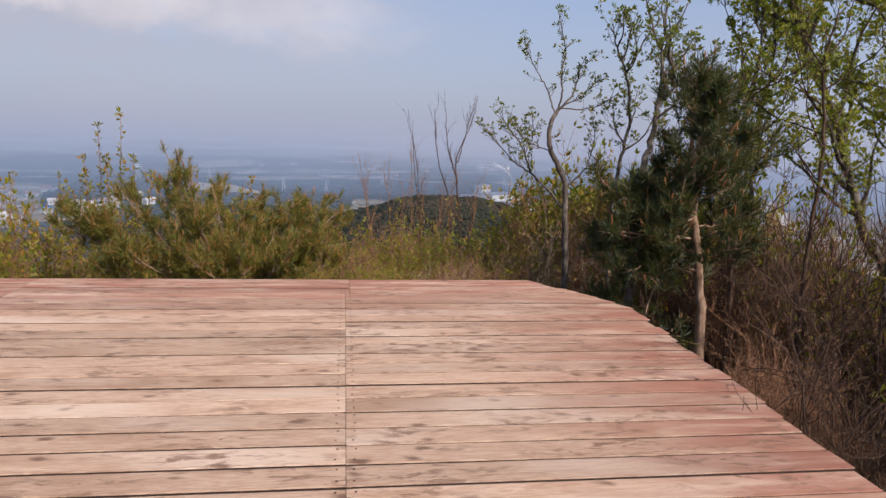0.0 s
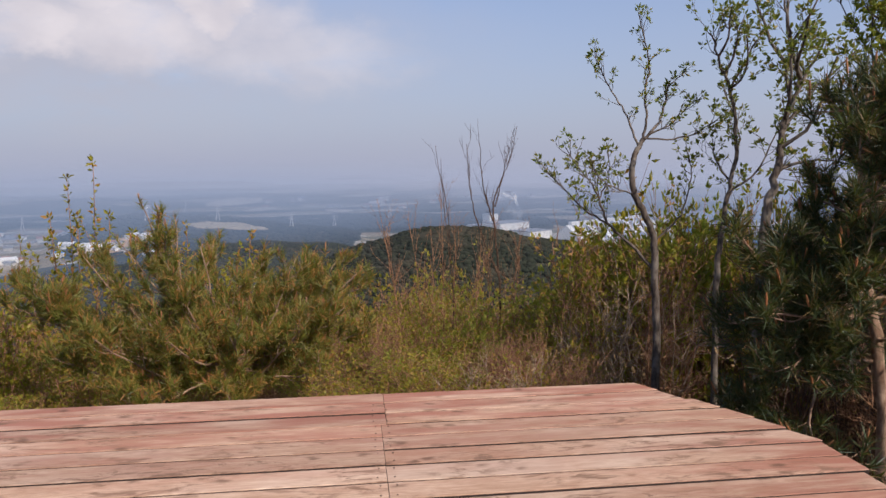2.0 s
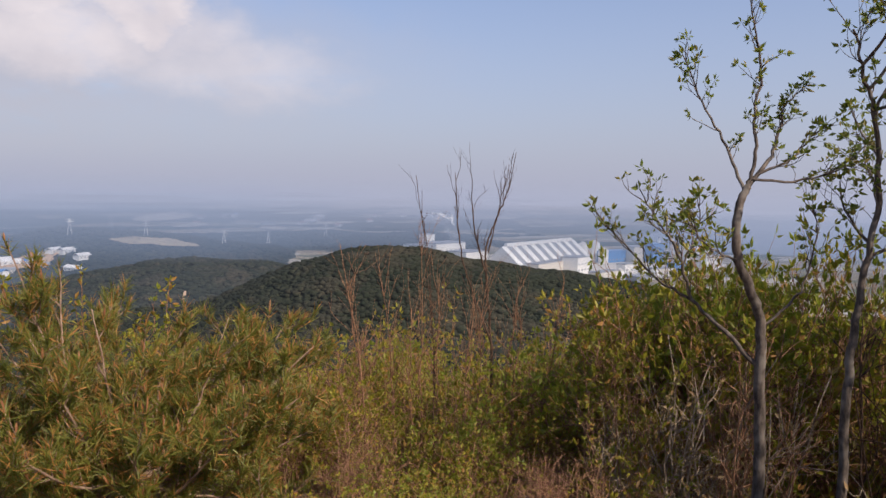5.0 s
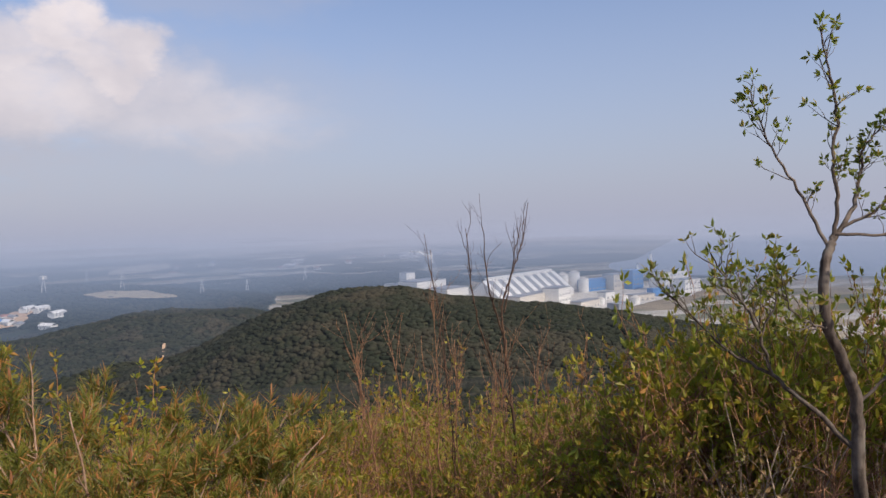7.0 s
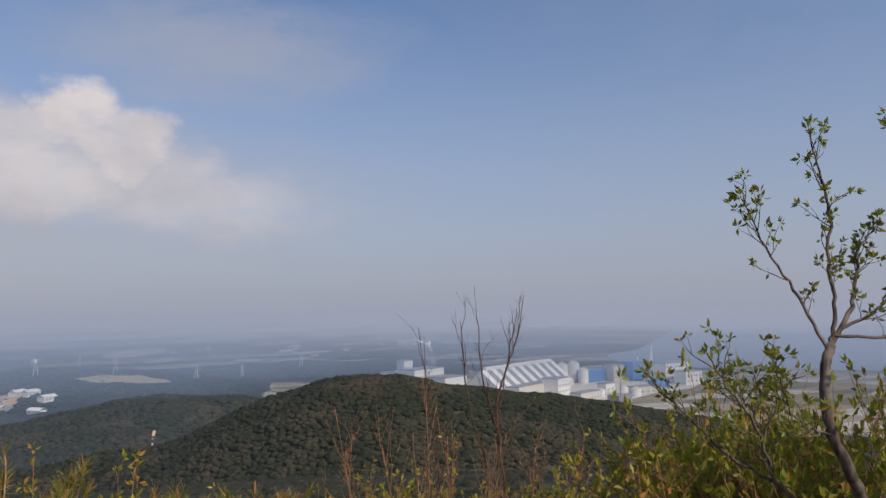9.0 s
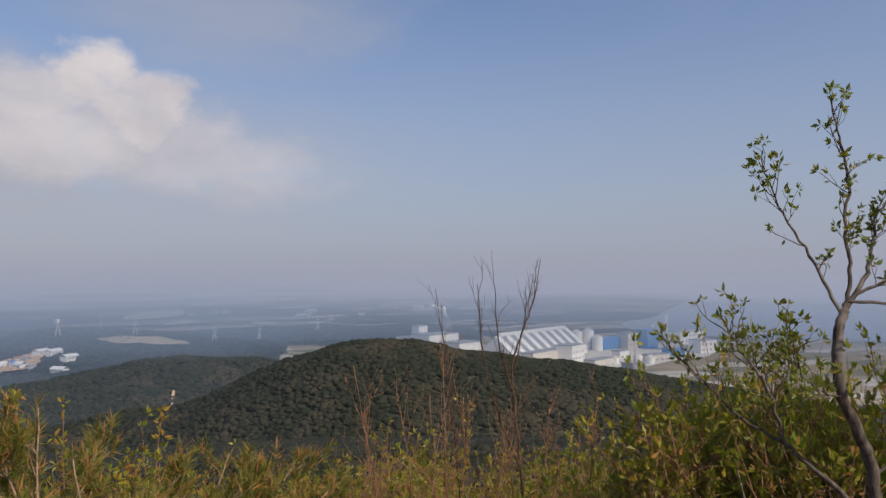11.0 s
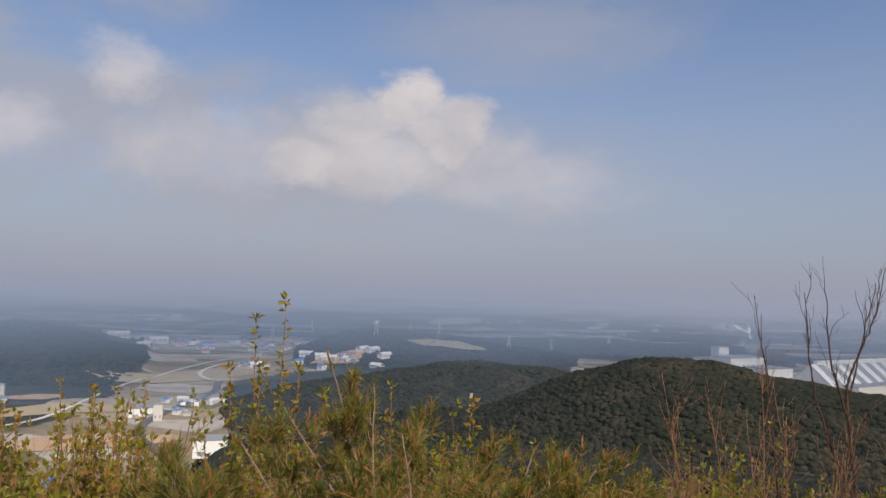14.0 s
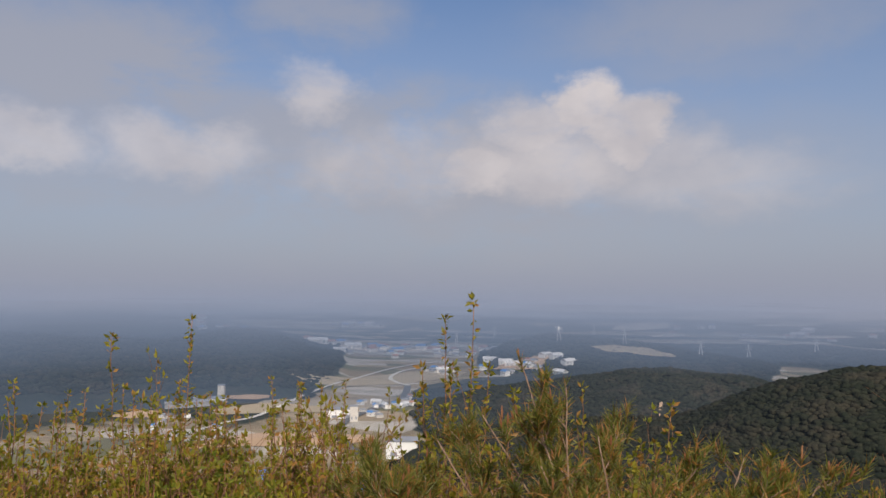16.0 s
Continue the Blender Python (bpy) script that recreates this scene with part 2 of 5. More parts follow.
def m_ground():
    m, k, p = material("land_cover", 0.95, 0.1)
    pos = k.add("ShaderNodeNewGeometry").outputs["Position"]
    sp = k.add("ShaderNodeSeparateXYZ")
    k.put(sp.inputs[0], pos)
    at = k.add("ShaderNodeAttribute")
    at.attribute_name = "wood"
    wood = k.math("ADD", at.outputs["Fac"], k.math("MULTIPLY_ADD", k.noise(pos, 0.02, 4.0), 0.5, -0.25))
    tree = k.noise(pos, 0.16, 5.0, 0.7)
    forest = k.mix(k.ramp(tree, 0.35, 0.65), col(0.018, 0.024, 0.014), col(0.048, 0.050, 0.026))
    forest = k.mix(k.ramp(k.noise(pos, 0.008, 3.0), 0.5, 0.65, 0.0, 0.6), forest, col(0.085, 0.070, 0.045))
    # fields: parcels of dry tan, pale soil and grey-green
    vo = k.add("ShaderNodeTexVoronoi")
    k.put(vo.inputs["Vector"], k.scaled(pos, 0.010, 0.022, 0.0))
    vo.inputs["Scale"].default_value = 1.0
    vs = k.add("ShaderNodeSeparateXYZ")
    k.put(vs.inputs[0], vo.outputs["Color"])
    f = k.mix(vs.outputs[0], col(0.30, 0.225, 0.135), col(0.40, 0.31, 0.20))
    f = k.mix(k.ramp(vs.outputs[1], 0.6, 0.7), f, col(0.17, 0.16, 0.085))
    f = k.mix(k.ramp(vs.outputs[2], 0.75, 0.8), f, col(0.50, 0.44, 0.36))
    f = k.mix(k.ramp(k.noise(pos, 0.05, 4.0), 0.4, 0.7, 0.0, 0.4), f, col(0.16, 0.13, 0.08))
    c = k.mix(k.ramp(wood, 0.42, 0.52), f, forest)
    # leaf litter and dry grass close to the lookout
    near = k.add("ShaderNodeVectorMath", operation="LENGTH")
    k.put(near.inputs[0], pos)
    litter = k.mix(k.ramp(k.noise(pos, 14.0, 5.0, 0.7), 0.35, 0.65), col(0.10, 0.065, 0.035), col(0.24, 0.165, 0.09))
    litter = k.mix(k.ramp(k.noise(pos, 1.6, 3.0), 0.5, 0.65, 0.0, 0.6), litter, col(0.12, 0.13, 0.04))
    c = k.mix(k.ramp(near.outputs["Value"], 30.0, 70.0, 1.0, 0.0), c, litter)
    k.put(p.inputs["Base Color"], c)
    bumped(k, p, tree, 1.0, 2.5)
    return m


# deck axes: boards run along DU, the walk goes along DV
DECK_YAW = radians(-11.0)
DU = (math.cos(DECK_YAW), math.sin(DECK_YAW))
DV = (-math.sin(DECK_YAW), math.cos(DECK_YAW))


def deck_xy(u, v):
    return (u * DU[0] + v * DV[0], u * DU[1] + v * DV[1])


PLANK = m_plank()
JOIST = m_plain("damp_joist_timber", (0.10, 0.065, 0.045), 0.85, 0.3, 8.0)
BOARD_EDGE = m_plain("near_black_board_edge", (0.040, 0.024, 0.017), 0.9, 0.35, 12.0)
BARK_GREY = m_bark("grey_bark", (0.042, 0.031, 0.025), (0.15, 0.115, 0.09), 34.0, (0.22, 0.185, 0.15))
BARK_TWIG = m_bark("red_brown_twig", (0.14, 0.067, 0.035), (0.35, 0.180, 0.096), 60.0)
# bark of dark saplings, and thicket twigs with their shade put into the colour
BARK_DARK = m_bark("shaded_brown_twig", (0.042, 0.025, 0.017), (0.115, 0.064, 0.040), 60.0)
BARK_PALE = m_bark("pale_dry_twig", (0.19, 0.13, 0.085), (0.40, 0.30, 0.205), 60.0)
BARK_PINE = m_bark("pine_bark", (0.14, 0.075, 0.045), (0.32, 0.21, 0.14), 24.0)
LEAF_OAK = m_leaf("young_oak_leaf", (0.105, 0.135, 0.026), (0.20, 0.215, 0.045), (0.30, 0.21, 0.05), 0.38)
LEAF_LIGHT = m_leaf("spring_green_leaf", (0.15, 0.185, 0.022), (0.33, 0.32, 0.034), (0.36, 0.27, 0.045), 0.48)
LEAF_YELLOW = m_leaf("yellow_green_bud_leaf", (0.15, 0.14, 0.013), (0.37, 0.295, 0.024), (0.38, 0.17, 0.04), 0.42)
NEEDLE = m_leaf("pine_needle", (0.070, 0.085, 0.016), (0.22, 0.195, 0.030), (0.40, 0.165, 0.045), 0.3)
NEEDLE_DARK = m_leaf("dark_pine_needle", (0.020, 0.034, 0.015), (0.056, 0.068, 0.024), (0.14, 0.085, 0.032), 0.18)
CANDLE = m_leaf("pine_candle", (0.25, 0.085, 0.035), (0.36, 0.16, 0.065), None, 0.15)
DRY_LEAF = m_leaf("dry_brown_leaf", (0.27, 0.15, 0.065), (0.40, 0.25, 0.12), None, 0.3)
GROUND = m_ground()
CANOPY_NEAR = m_canopy("hill_forest_canopy", (0.017, 0.021, 0.012), (0.033, 0.034, 0.020), (0.054, 0.045, 0.029))
WHITE = m_plain("white_painted_metal", (0.84, 0.80, 0.74), 0.6, 0.08, 0.02)
CONCRETE = m_plain("pale_concrete", (0.64, 0.58, 0.50), 0.8, 0.12, 0.03)
GREY = m_plain("grey_sheet_roof", (0.30, 0.30, 0.31), 0.6, 0.15, 0.05)
BLUE = m_plain("blue_sheet_metal", (0.10, 0.26, 0.55), 0.5, 0.12, 0.05)
ROOF_RED = m_plain("faded_red_roof", (0.42, 0.20, 0.14), 0.7, 0.15, 0.1)
ASPHALT = m_plain("asphalt", (0.13, 0.125, 0.12), 0.9, 0.15, 0.05)
SOIL = m_plain("bare_orange_soil", (0.52, 0.34, 0.20), 0.95, 0.25, 0.03)
SOIL_PALE = m_plain("pale_graded_soil", (0.62, 0.52, 0.40), 0.95, 0.2, 0.02)
STUBBLE = m_plain("dry_rice_stubble", (0.42, 0.33, 0.21), 0.95, 0.25, 0.03)
NAIL = m_plain("rusted_nail", (0.12, 0.07, 0.05), 0.6, 0.2, 40.0, 0.6)


# ---- mesh helpers ----
class Soup:
    """Collects vertices and faces for one mesh."""

    def __init__(self):
        self.v, self.f, self.n = [], [], 0

    def add(self, verts, faces):
        verts = np.asarray(verts, float)
        self.v.append(verts)
        for a in faces:
            self.f.append(tuple(int(i) + self.n for i in a))
        self.n += len(verts)

    def bulk(self, verts, faces):
        self.v.append(verts)
        self.f.extend(map(tuple, (faces + self.n).tolist()))
        self.n += len(verts)

    def box(self, c, s, rz=0.0, taper=1.0):
        cx, cy, cz = c
        hx, hy, hz = s[0] / 2, s[1] / 2, s[2] / 2
        co, si = math.cos(rz), math.sin(rz)
        vs = []
        for z, kk in ((-hz, 1.0), (hz, taper)):
            for px, py in ((-hx, -hy), (hx, -hy), (hx, hy), (-hx, hy)):
                px, py = px * kk, py * kk
                vs.append((cx + px * co - py * si, cy + px * si + py * co, cz + z))
        self.add(vs, [(3, 2, 1, 0), (4, 5, 6, 7), (0, 1, 5, 4), (1, 2, 6, 5), (2, 3, 7, 6), (3, 0, 4, 7)])

    def cyl(self, base, r0, r1, h, n=14):
        a = np.linspace(0, 2 * math.pi, n, endpoint=False)
        lo = np.stack([base[0] + r0 * np.cos(a), base[1] + r0 * np.sin(a), np.full(n, base[2])], 1)
        hi = np.stack([base[0] + r1 * np.cos(a), base[1] + r1 * np.sin(a), np.full(n, base[2] + h)], 1)
        fs = [(i, (i + 1) % n, n + (i + 1) % n, n + i) for i in range(n)]
        fs += [tuple(range(n - 1, -1, -1)), tuple(range(n, 2 * n))]
        self.add(np.vstack([lo, hi]), fs)

    def tube(self, pts, radii, n=5, close=True):
        pts = np.asarray(pts, float)
        m = len(pts)
        tang = np.gradient(pts, axis=0)
        tang /= np.linalg.norm(tang, axis=1)[:, None] + 1e-9
        ref = np.array([0.31, 0.95, 0.05])
        s = np.cross(tang, ref)
        s /= np.linalg.norm(s, axis=1)[:, None] + 1e-9
        w = np.cross(tang, s)
        a = np.linspace(0, 2 * math.pi, n, endpoint=False)
        ring = pts[:, None, :] + np.asarray(radii)[:, None, None] * (np.cos(a)[None, :, None] * s[:, None, :] + np.sin(a)[None, :, None] * w[:, None, :])
        fs = []
        for i in range(m - 1):
            for j in range(n):
                q = (j + 1) % n
                fs.append((i * n + j, i * n + q, (i + 1) * n + q, (i + 1) * n + j))
        if close:
            fs.append(tuple(range((m - 1) * n, m * n)))
        self.add(ring.reshape(-1, 3), fs)

    def mesh(self, name, mat, smooth=False):
        me = bpy.data.meshes.new(name)
        me.from_pydata(np.vstack(self.v).tolist() if self.v else [], [], self.f)
        if smooth:
            me.polygons.foreach_set("use_smooth", [True] * len(me.polygons))
        me.materials.append(mat)
        me.update()
        return me


def part(name, soup, mat, parent=None, label="", smooth=False):
    ob = new(name, soup.mesh(name, mat, smooth))
    if parent is not None:
        ob.parent = parent
    return tagged(ob, label) if label else ob


def thing(name, at, label, category, group="", kind=""):
    ob = new(name)
    ob.location = at
    return tagged(ob, label, category, group, kind)


# ---- the land ----
EYE = (-0.6, 6.43)
RIDGES = (
    # distance, near width, far width, then azimuth and elevation of the skyline in degrees
    (450.0, 170.0, 260.0, (-5.2, -16), (0.8, -11.9), (4.5, -10.5), (8.4, -8.4), (11.8, -6.8), (15.2, -5.75), (18.9, -5.3), (21.4, -5.3), (25.9, -6.3), (30.2, -6.8), (34.1, -7.2), (38.1, -7.8), (44.9, -9), (60.9, -11)),
    (780.0, 190.0, 240.0, (-25.1, -15), (-19.8, -11.3), (-18.6, -10.4), (-15.8, -9.2), (-10.0, -8.0), (-3.7, -7.1), (0.8, -6.2), (3.9, -6.0), (6.8, -6.2), (10.0, -6.5), (13.8, -7.6), (20.9, -10)),
    (1420.0, 520.0, 500.0, (-74.2, -3), (-59.1, -3), (-45.1, -3.2), (-39.9, -3.7), (-34.1, -3.9), (-29.5, -3.3), (-26.5, -3.5), (-23.3, -4.6), (-19.3, -5.6), (-16.1, -7)),
    (1260.0, 150.0, 260.0, (-12.5, -6.4), (-9.5, -5.2), (-8, -4.3), (-5, -3.65), (-2, -3.75), (2, -4.1), (6, -4.7), (10, -5.4), (14, -6.2)),
    (1560.0, 170.0, 240.0, (5, -5.2), (10, -4.2), (14, -3.8), (18, -4.1), (22, -3.9), (26, -4.4), (31, -5.2)),
    (2250.0, 260.0, 300.0, (-75, -1.9), (-62, -1.7), (-50, -2.1), (-41, -1.8), (-37, -1.65), (-33, -2.2), (-27, -2.9)),
    (2500.0, 200.0, 240.0, (-9, -3.4), (-3, -2.75), (4, -2.6), (9, -2.9), (14, -2.6), (19, -2.8), (25, -3.3)),
    (3300.0, 220.0, 260.0, (-34, -2.2), (-24, -1.75), (-17, -1.9), (-9, -1.7), (-2, -2.0), (6, -1.8), (15, -1.65), (24, -1.9), (31, -2.2)),
)


def smooth01(t):
    t = np.clip(t, 0, 1)
    return t * t * (3 - 2 * t)


def _waves(x, y, s, seed):
    r = np.random.RandomState(seed)
    out = np.zeros_like(x)
    for i in range(7):
        a = r.rand() * 6.283
        f = (0.6 + 1.5 * r.rand()) / s
        out += np.sin((x * math.cos(a) + y * math.sin(a)) * f * 6.283 + r.rand() * 6.283)
    return out / 7.0


def land(x, y):
    """Height of the ground and how wooded it is."""
    x, y = np.asarray(x, float), np.asarray(y, float)
    dx, dy = x - EYE[0], y - EYE[1]
    r = np.sqrt(dx * dx + dy * dy) + 1e-6
    az = np.degrees(np.arctan2(dx, dy))
    side = smooth01((150 - np.abs(az)) / 60)
    plain = np.where(r < 2200, -130.0, -130.0 + (np.clip(r, 2200, 4900) - 2200) / 2700 * 50.0)
    fall = 0.20 + 0.10 * smooth01((-15.0 - az) / 6.0)
    slope = -0.75 - 0.31 * np.clip(r - 3.0, 0, 60) - fall * np.clip(r - 63, 0, 1e5)
    base = np.maximum(slope * side + (1 - side) * (-0.75 - 0.10 * np.clip(r - 12, 0, 1e5)), plain)
    wood = np.clip((base - plain) / 12.0, 0, 1)
    z = base
    for d0, wn, wf, *line in RIDGES:
        aa, ee = zip(*line)
        el = np.interp(az, aa, ee)
        inside = smooth01((az - aa[0]) / 3.0 + 0.0) * smooth01((aa[-1] - az) / 3.0)
        crest = 1.6 + d0 * np.tan(np.radians(el)) + 2.5 * _waves(x, y, 60.0, 5) + (d0 > 700) * 0.004 * d0 * _waves(x, y, 0.22 * d0, 6)
        t = np.where(r < d0, (d0 - r) / wn, (r - d0) / wf)
        f = np.exp(-t * t * 1.3) * inside
        h = plain + np.maximum(crest - plain, 0) * f
        wood = np.maximum(wood, np.clip((h - plain) / 9.0, 0, 1) * inside)
        z = np.maximum(z, h)
    # far low wooded ridges and gentle swells of the plain
    far = smooth01((r - 1900) / 700) * smooth01((62 - az) / 10)
    wv = _waves(x * 0.45, y * 1.6, 900.0, 11) + 0.5 * _waves(x, y * 1.4, 420.0, 12)
    sea = smooth01((az - 33.5) / 12.0) * smooth01((r - 1500) / 500) * smooth01((100 - az) / 8.0)
    bump = np.clip(wv - 0.02, 0, 1) * far * (1 - sea)
    z = z + bump * (6 + r * 0.007)
    patch = _waves(x * 0.5, y * 1.3, 520.0, 21) + 0.6 * _waves(x, y, 230.0, 22)
    wood = np.maximum(wood, np.clip(0.44 + patch * 1.7, 0, 1) * smooth01((r - 1350) / 350) * (1 - sea))
    wood = np.maximum(wood, np.clip(bump * 8.0, 0, 1))
    z = z * (1 - sea) + np.minimum(z, -140.0) * sea
    z = z + _waves(x, y, 9.0, 3) * 0.25 * smooth01((r - 7) / 6) * smooth01((200 - r) / 100)
    return z, wood


def build_ground():
    az = np.radians(np.concatenate([np.arange(-180, -66, 3.0), np.arange(-66, 76, 0.45), np.arange(76, 180, 3.0)]))
    rr = np.concatenate([[0.0], np.geomspace(2.5, 4900, 250)])
    A, R = np.meshgrid(az, rr)
    X, Y = EYE[0] + R * np.sin(A), EYE[1] + R * np.cos(A)
    Z, W = land(X, Y)
    na, nr = len(az), len(rr)
    verts = np.stack([X.ravel(), Y.ravel(), Z.ravel()], 1)
    i, j = np.meshgrid(np.arange(nr - 1), np.arange(na), indexing="ij")
    q = (j + 1) % na
    faces = np.stack([i * na + j, (i + 1) * na + j, (i + 1) * na + q, i * na + q], -1).reshape(-1, 4)[:, ::-1]
    me = bpy.data.meshes.new("ground")
    me.from_pydata(verts.tolist(), [], faces.tolist())
    at = me.attributes.new("wood", "FLOAT", "POINT")
    at.data.foreach_set("value", W.ravel().astype(np.float32))
    me.polygons.foreach_set("use_smooth", [True] * len(me.polygons))
    me.materials.append(GROUND)
    me.update()
    tagged(new("ground", me), "wooded hillside falling to a valley of dry fields", "ground", kind="structure")


build_ground()


def ground_z(x, y):
    return float(land(np.array([x]), np.array([y]))[0][0])


def polar(az, r):
    return EYE[0] + r * math.sin(radians(az)), EYE[1] + r * math.cos(radians(az))


def build_water():
    m, k, p = material("sea_water", 0.25, 0.5)
    pos = k.add("ShaderNodeNewGeometry").outputs["Position"]
    k.put(p.inputs["Base Color"], k.mix(k.noise(pos, 0.004, 3.0), col(0.10, 0.15, 0.22), col(0.14, 0.19, 0.26)))
    bumped(k, p, k.noise(pos, 0.05, 4.0), 0.3, 1.0)
    s = Soup()
    pts = []
    az = np.arange(33, 104, 2.0)
    lo = [(*polar(a, 1300), -133.0) for a in az]
    hi = [(*polar(a, 4900), -133.0) for a in az]
    n = len(az)
    s.add(lo + hi, [(i, n + i, n + i + 1, i + 1) for i in range(n - 1)])
    tagged(part("water", s, m), "hazy blue sea beyond the factory", "sea", kind="structure")


build_water()


def painted_haze_sheet(name, rs, zs, onset, depth, most, seed, near, label):
    """Glowing sheet painted as haze over the lowland, denser with distance from the hilltop."""
    m = bpy.data.materials.new(name)
    m.use_nodes = True
    k = Nodes(m.node_tree)
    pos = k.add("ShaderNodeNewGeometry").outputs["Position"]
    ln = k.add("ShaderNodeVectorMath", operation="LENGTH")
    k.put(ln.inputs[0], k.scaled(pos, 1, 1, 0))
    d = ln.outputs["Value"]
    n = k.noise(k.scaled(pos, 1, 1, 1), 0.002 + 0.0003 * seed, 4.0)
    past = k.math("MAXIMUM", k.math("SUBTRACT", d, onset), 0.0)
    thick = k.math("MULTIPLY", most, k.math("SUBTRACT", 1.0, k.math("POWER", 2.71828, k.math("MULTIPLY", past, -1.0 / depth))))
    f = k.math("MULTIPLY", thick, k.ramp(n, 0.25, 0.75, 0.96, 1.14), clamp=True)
    # the sheet emits the haze colour itself, bluer close by
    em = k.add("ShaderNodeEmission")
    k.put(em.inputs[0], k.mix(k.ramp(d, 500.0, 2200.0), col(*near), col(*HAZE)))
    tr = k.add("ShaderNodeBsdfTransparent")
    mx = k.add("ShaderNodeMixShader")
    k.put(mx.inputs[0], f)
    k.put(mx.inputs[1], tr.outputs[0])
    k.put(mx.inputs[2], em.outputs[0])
    k.put(k.add("ShaderNodeOutputMaterial").inputs[0], mx.outputs[0])
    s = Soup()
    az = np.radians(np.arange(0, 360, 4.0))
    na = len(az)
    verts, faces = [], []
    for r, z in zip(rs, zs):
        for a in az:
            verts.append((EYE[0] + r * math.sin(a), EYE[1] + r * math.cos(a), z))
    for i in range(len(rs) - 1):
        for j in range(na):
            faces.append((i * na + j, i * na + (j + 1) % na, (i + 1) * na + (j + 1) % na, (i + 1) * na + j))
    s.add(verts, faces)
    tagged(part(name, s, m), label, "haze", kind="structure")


painted_haze_sheet("backdrop_haze", (495.0, 900.0, 1500.0, 2400.0, 3600.0, 4900.0), (-74.0, -72.0, -57.0, -52.0, -45.0, -36.0), 690.0, 620.0, 1.0, 1, (0.25, 0.32, 0.46), "pale blue glowing sheet painted as haze over the lowland")


def painted_haze_bank(name, r, most, tint, seed, label):
    """Upright glowing sheet painted as haze round the hilltop, thinning out at horizon height."""
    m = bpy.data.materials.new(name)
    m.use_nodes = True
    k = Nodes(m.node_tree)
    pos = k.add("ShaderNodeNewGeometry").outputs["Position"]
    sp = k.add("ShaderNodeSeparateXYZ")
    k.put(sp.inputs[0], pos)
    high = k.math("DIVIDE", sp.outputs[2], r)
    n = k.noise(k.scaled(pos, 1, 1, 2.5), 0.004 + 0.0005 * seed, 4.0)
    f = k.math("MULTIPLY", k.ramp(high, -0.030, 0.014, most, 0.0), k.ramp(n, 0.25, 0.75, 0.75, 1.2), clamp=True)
    # painted thinner to the right, so that the factory stays bright
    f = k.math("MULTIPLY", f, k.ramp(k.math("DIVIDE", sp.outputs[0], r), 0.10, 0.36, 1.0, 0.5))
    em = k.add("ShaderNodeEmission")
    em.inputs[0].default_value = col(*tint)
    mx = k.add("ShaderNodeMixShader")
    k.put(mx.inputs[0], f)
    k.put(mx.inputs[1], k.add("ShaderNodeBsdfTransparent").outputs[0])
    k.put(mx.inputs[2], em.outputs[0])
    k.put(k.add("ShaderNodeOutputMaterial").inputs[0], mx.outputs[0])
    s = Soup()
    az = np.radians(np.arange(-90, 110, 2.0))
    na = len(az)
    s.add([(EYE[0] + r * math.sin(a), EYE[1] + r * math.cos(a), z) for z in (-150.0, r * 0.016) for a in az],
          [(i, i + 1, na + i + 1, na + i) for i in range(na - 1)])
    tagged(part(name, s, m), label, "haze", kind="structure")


# distance, share and glow colour of each painted haze layer
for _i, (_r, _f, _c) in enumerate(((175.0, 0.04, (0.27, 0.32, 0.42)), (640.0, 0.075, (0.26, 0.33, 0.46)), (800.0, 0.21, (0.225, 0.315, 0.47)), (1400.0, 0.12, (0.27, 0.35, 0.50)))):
    painted_haze_bank("backdrop_haze_bank", _r, _f, _c, _i, "thin blue glowing sheet painted as haze before the hills")


# ---- the deck ----
PITCH, BOARD_W, BOARD_T = 0.1725, 0.157, 0.032
ROW_TOP = 7.42


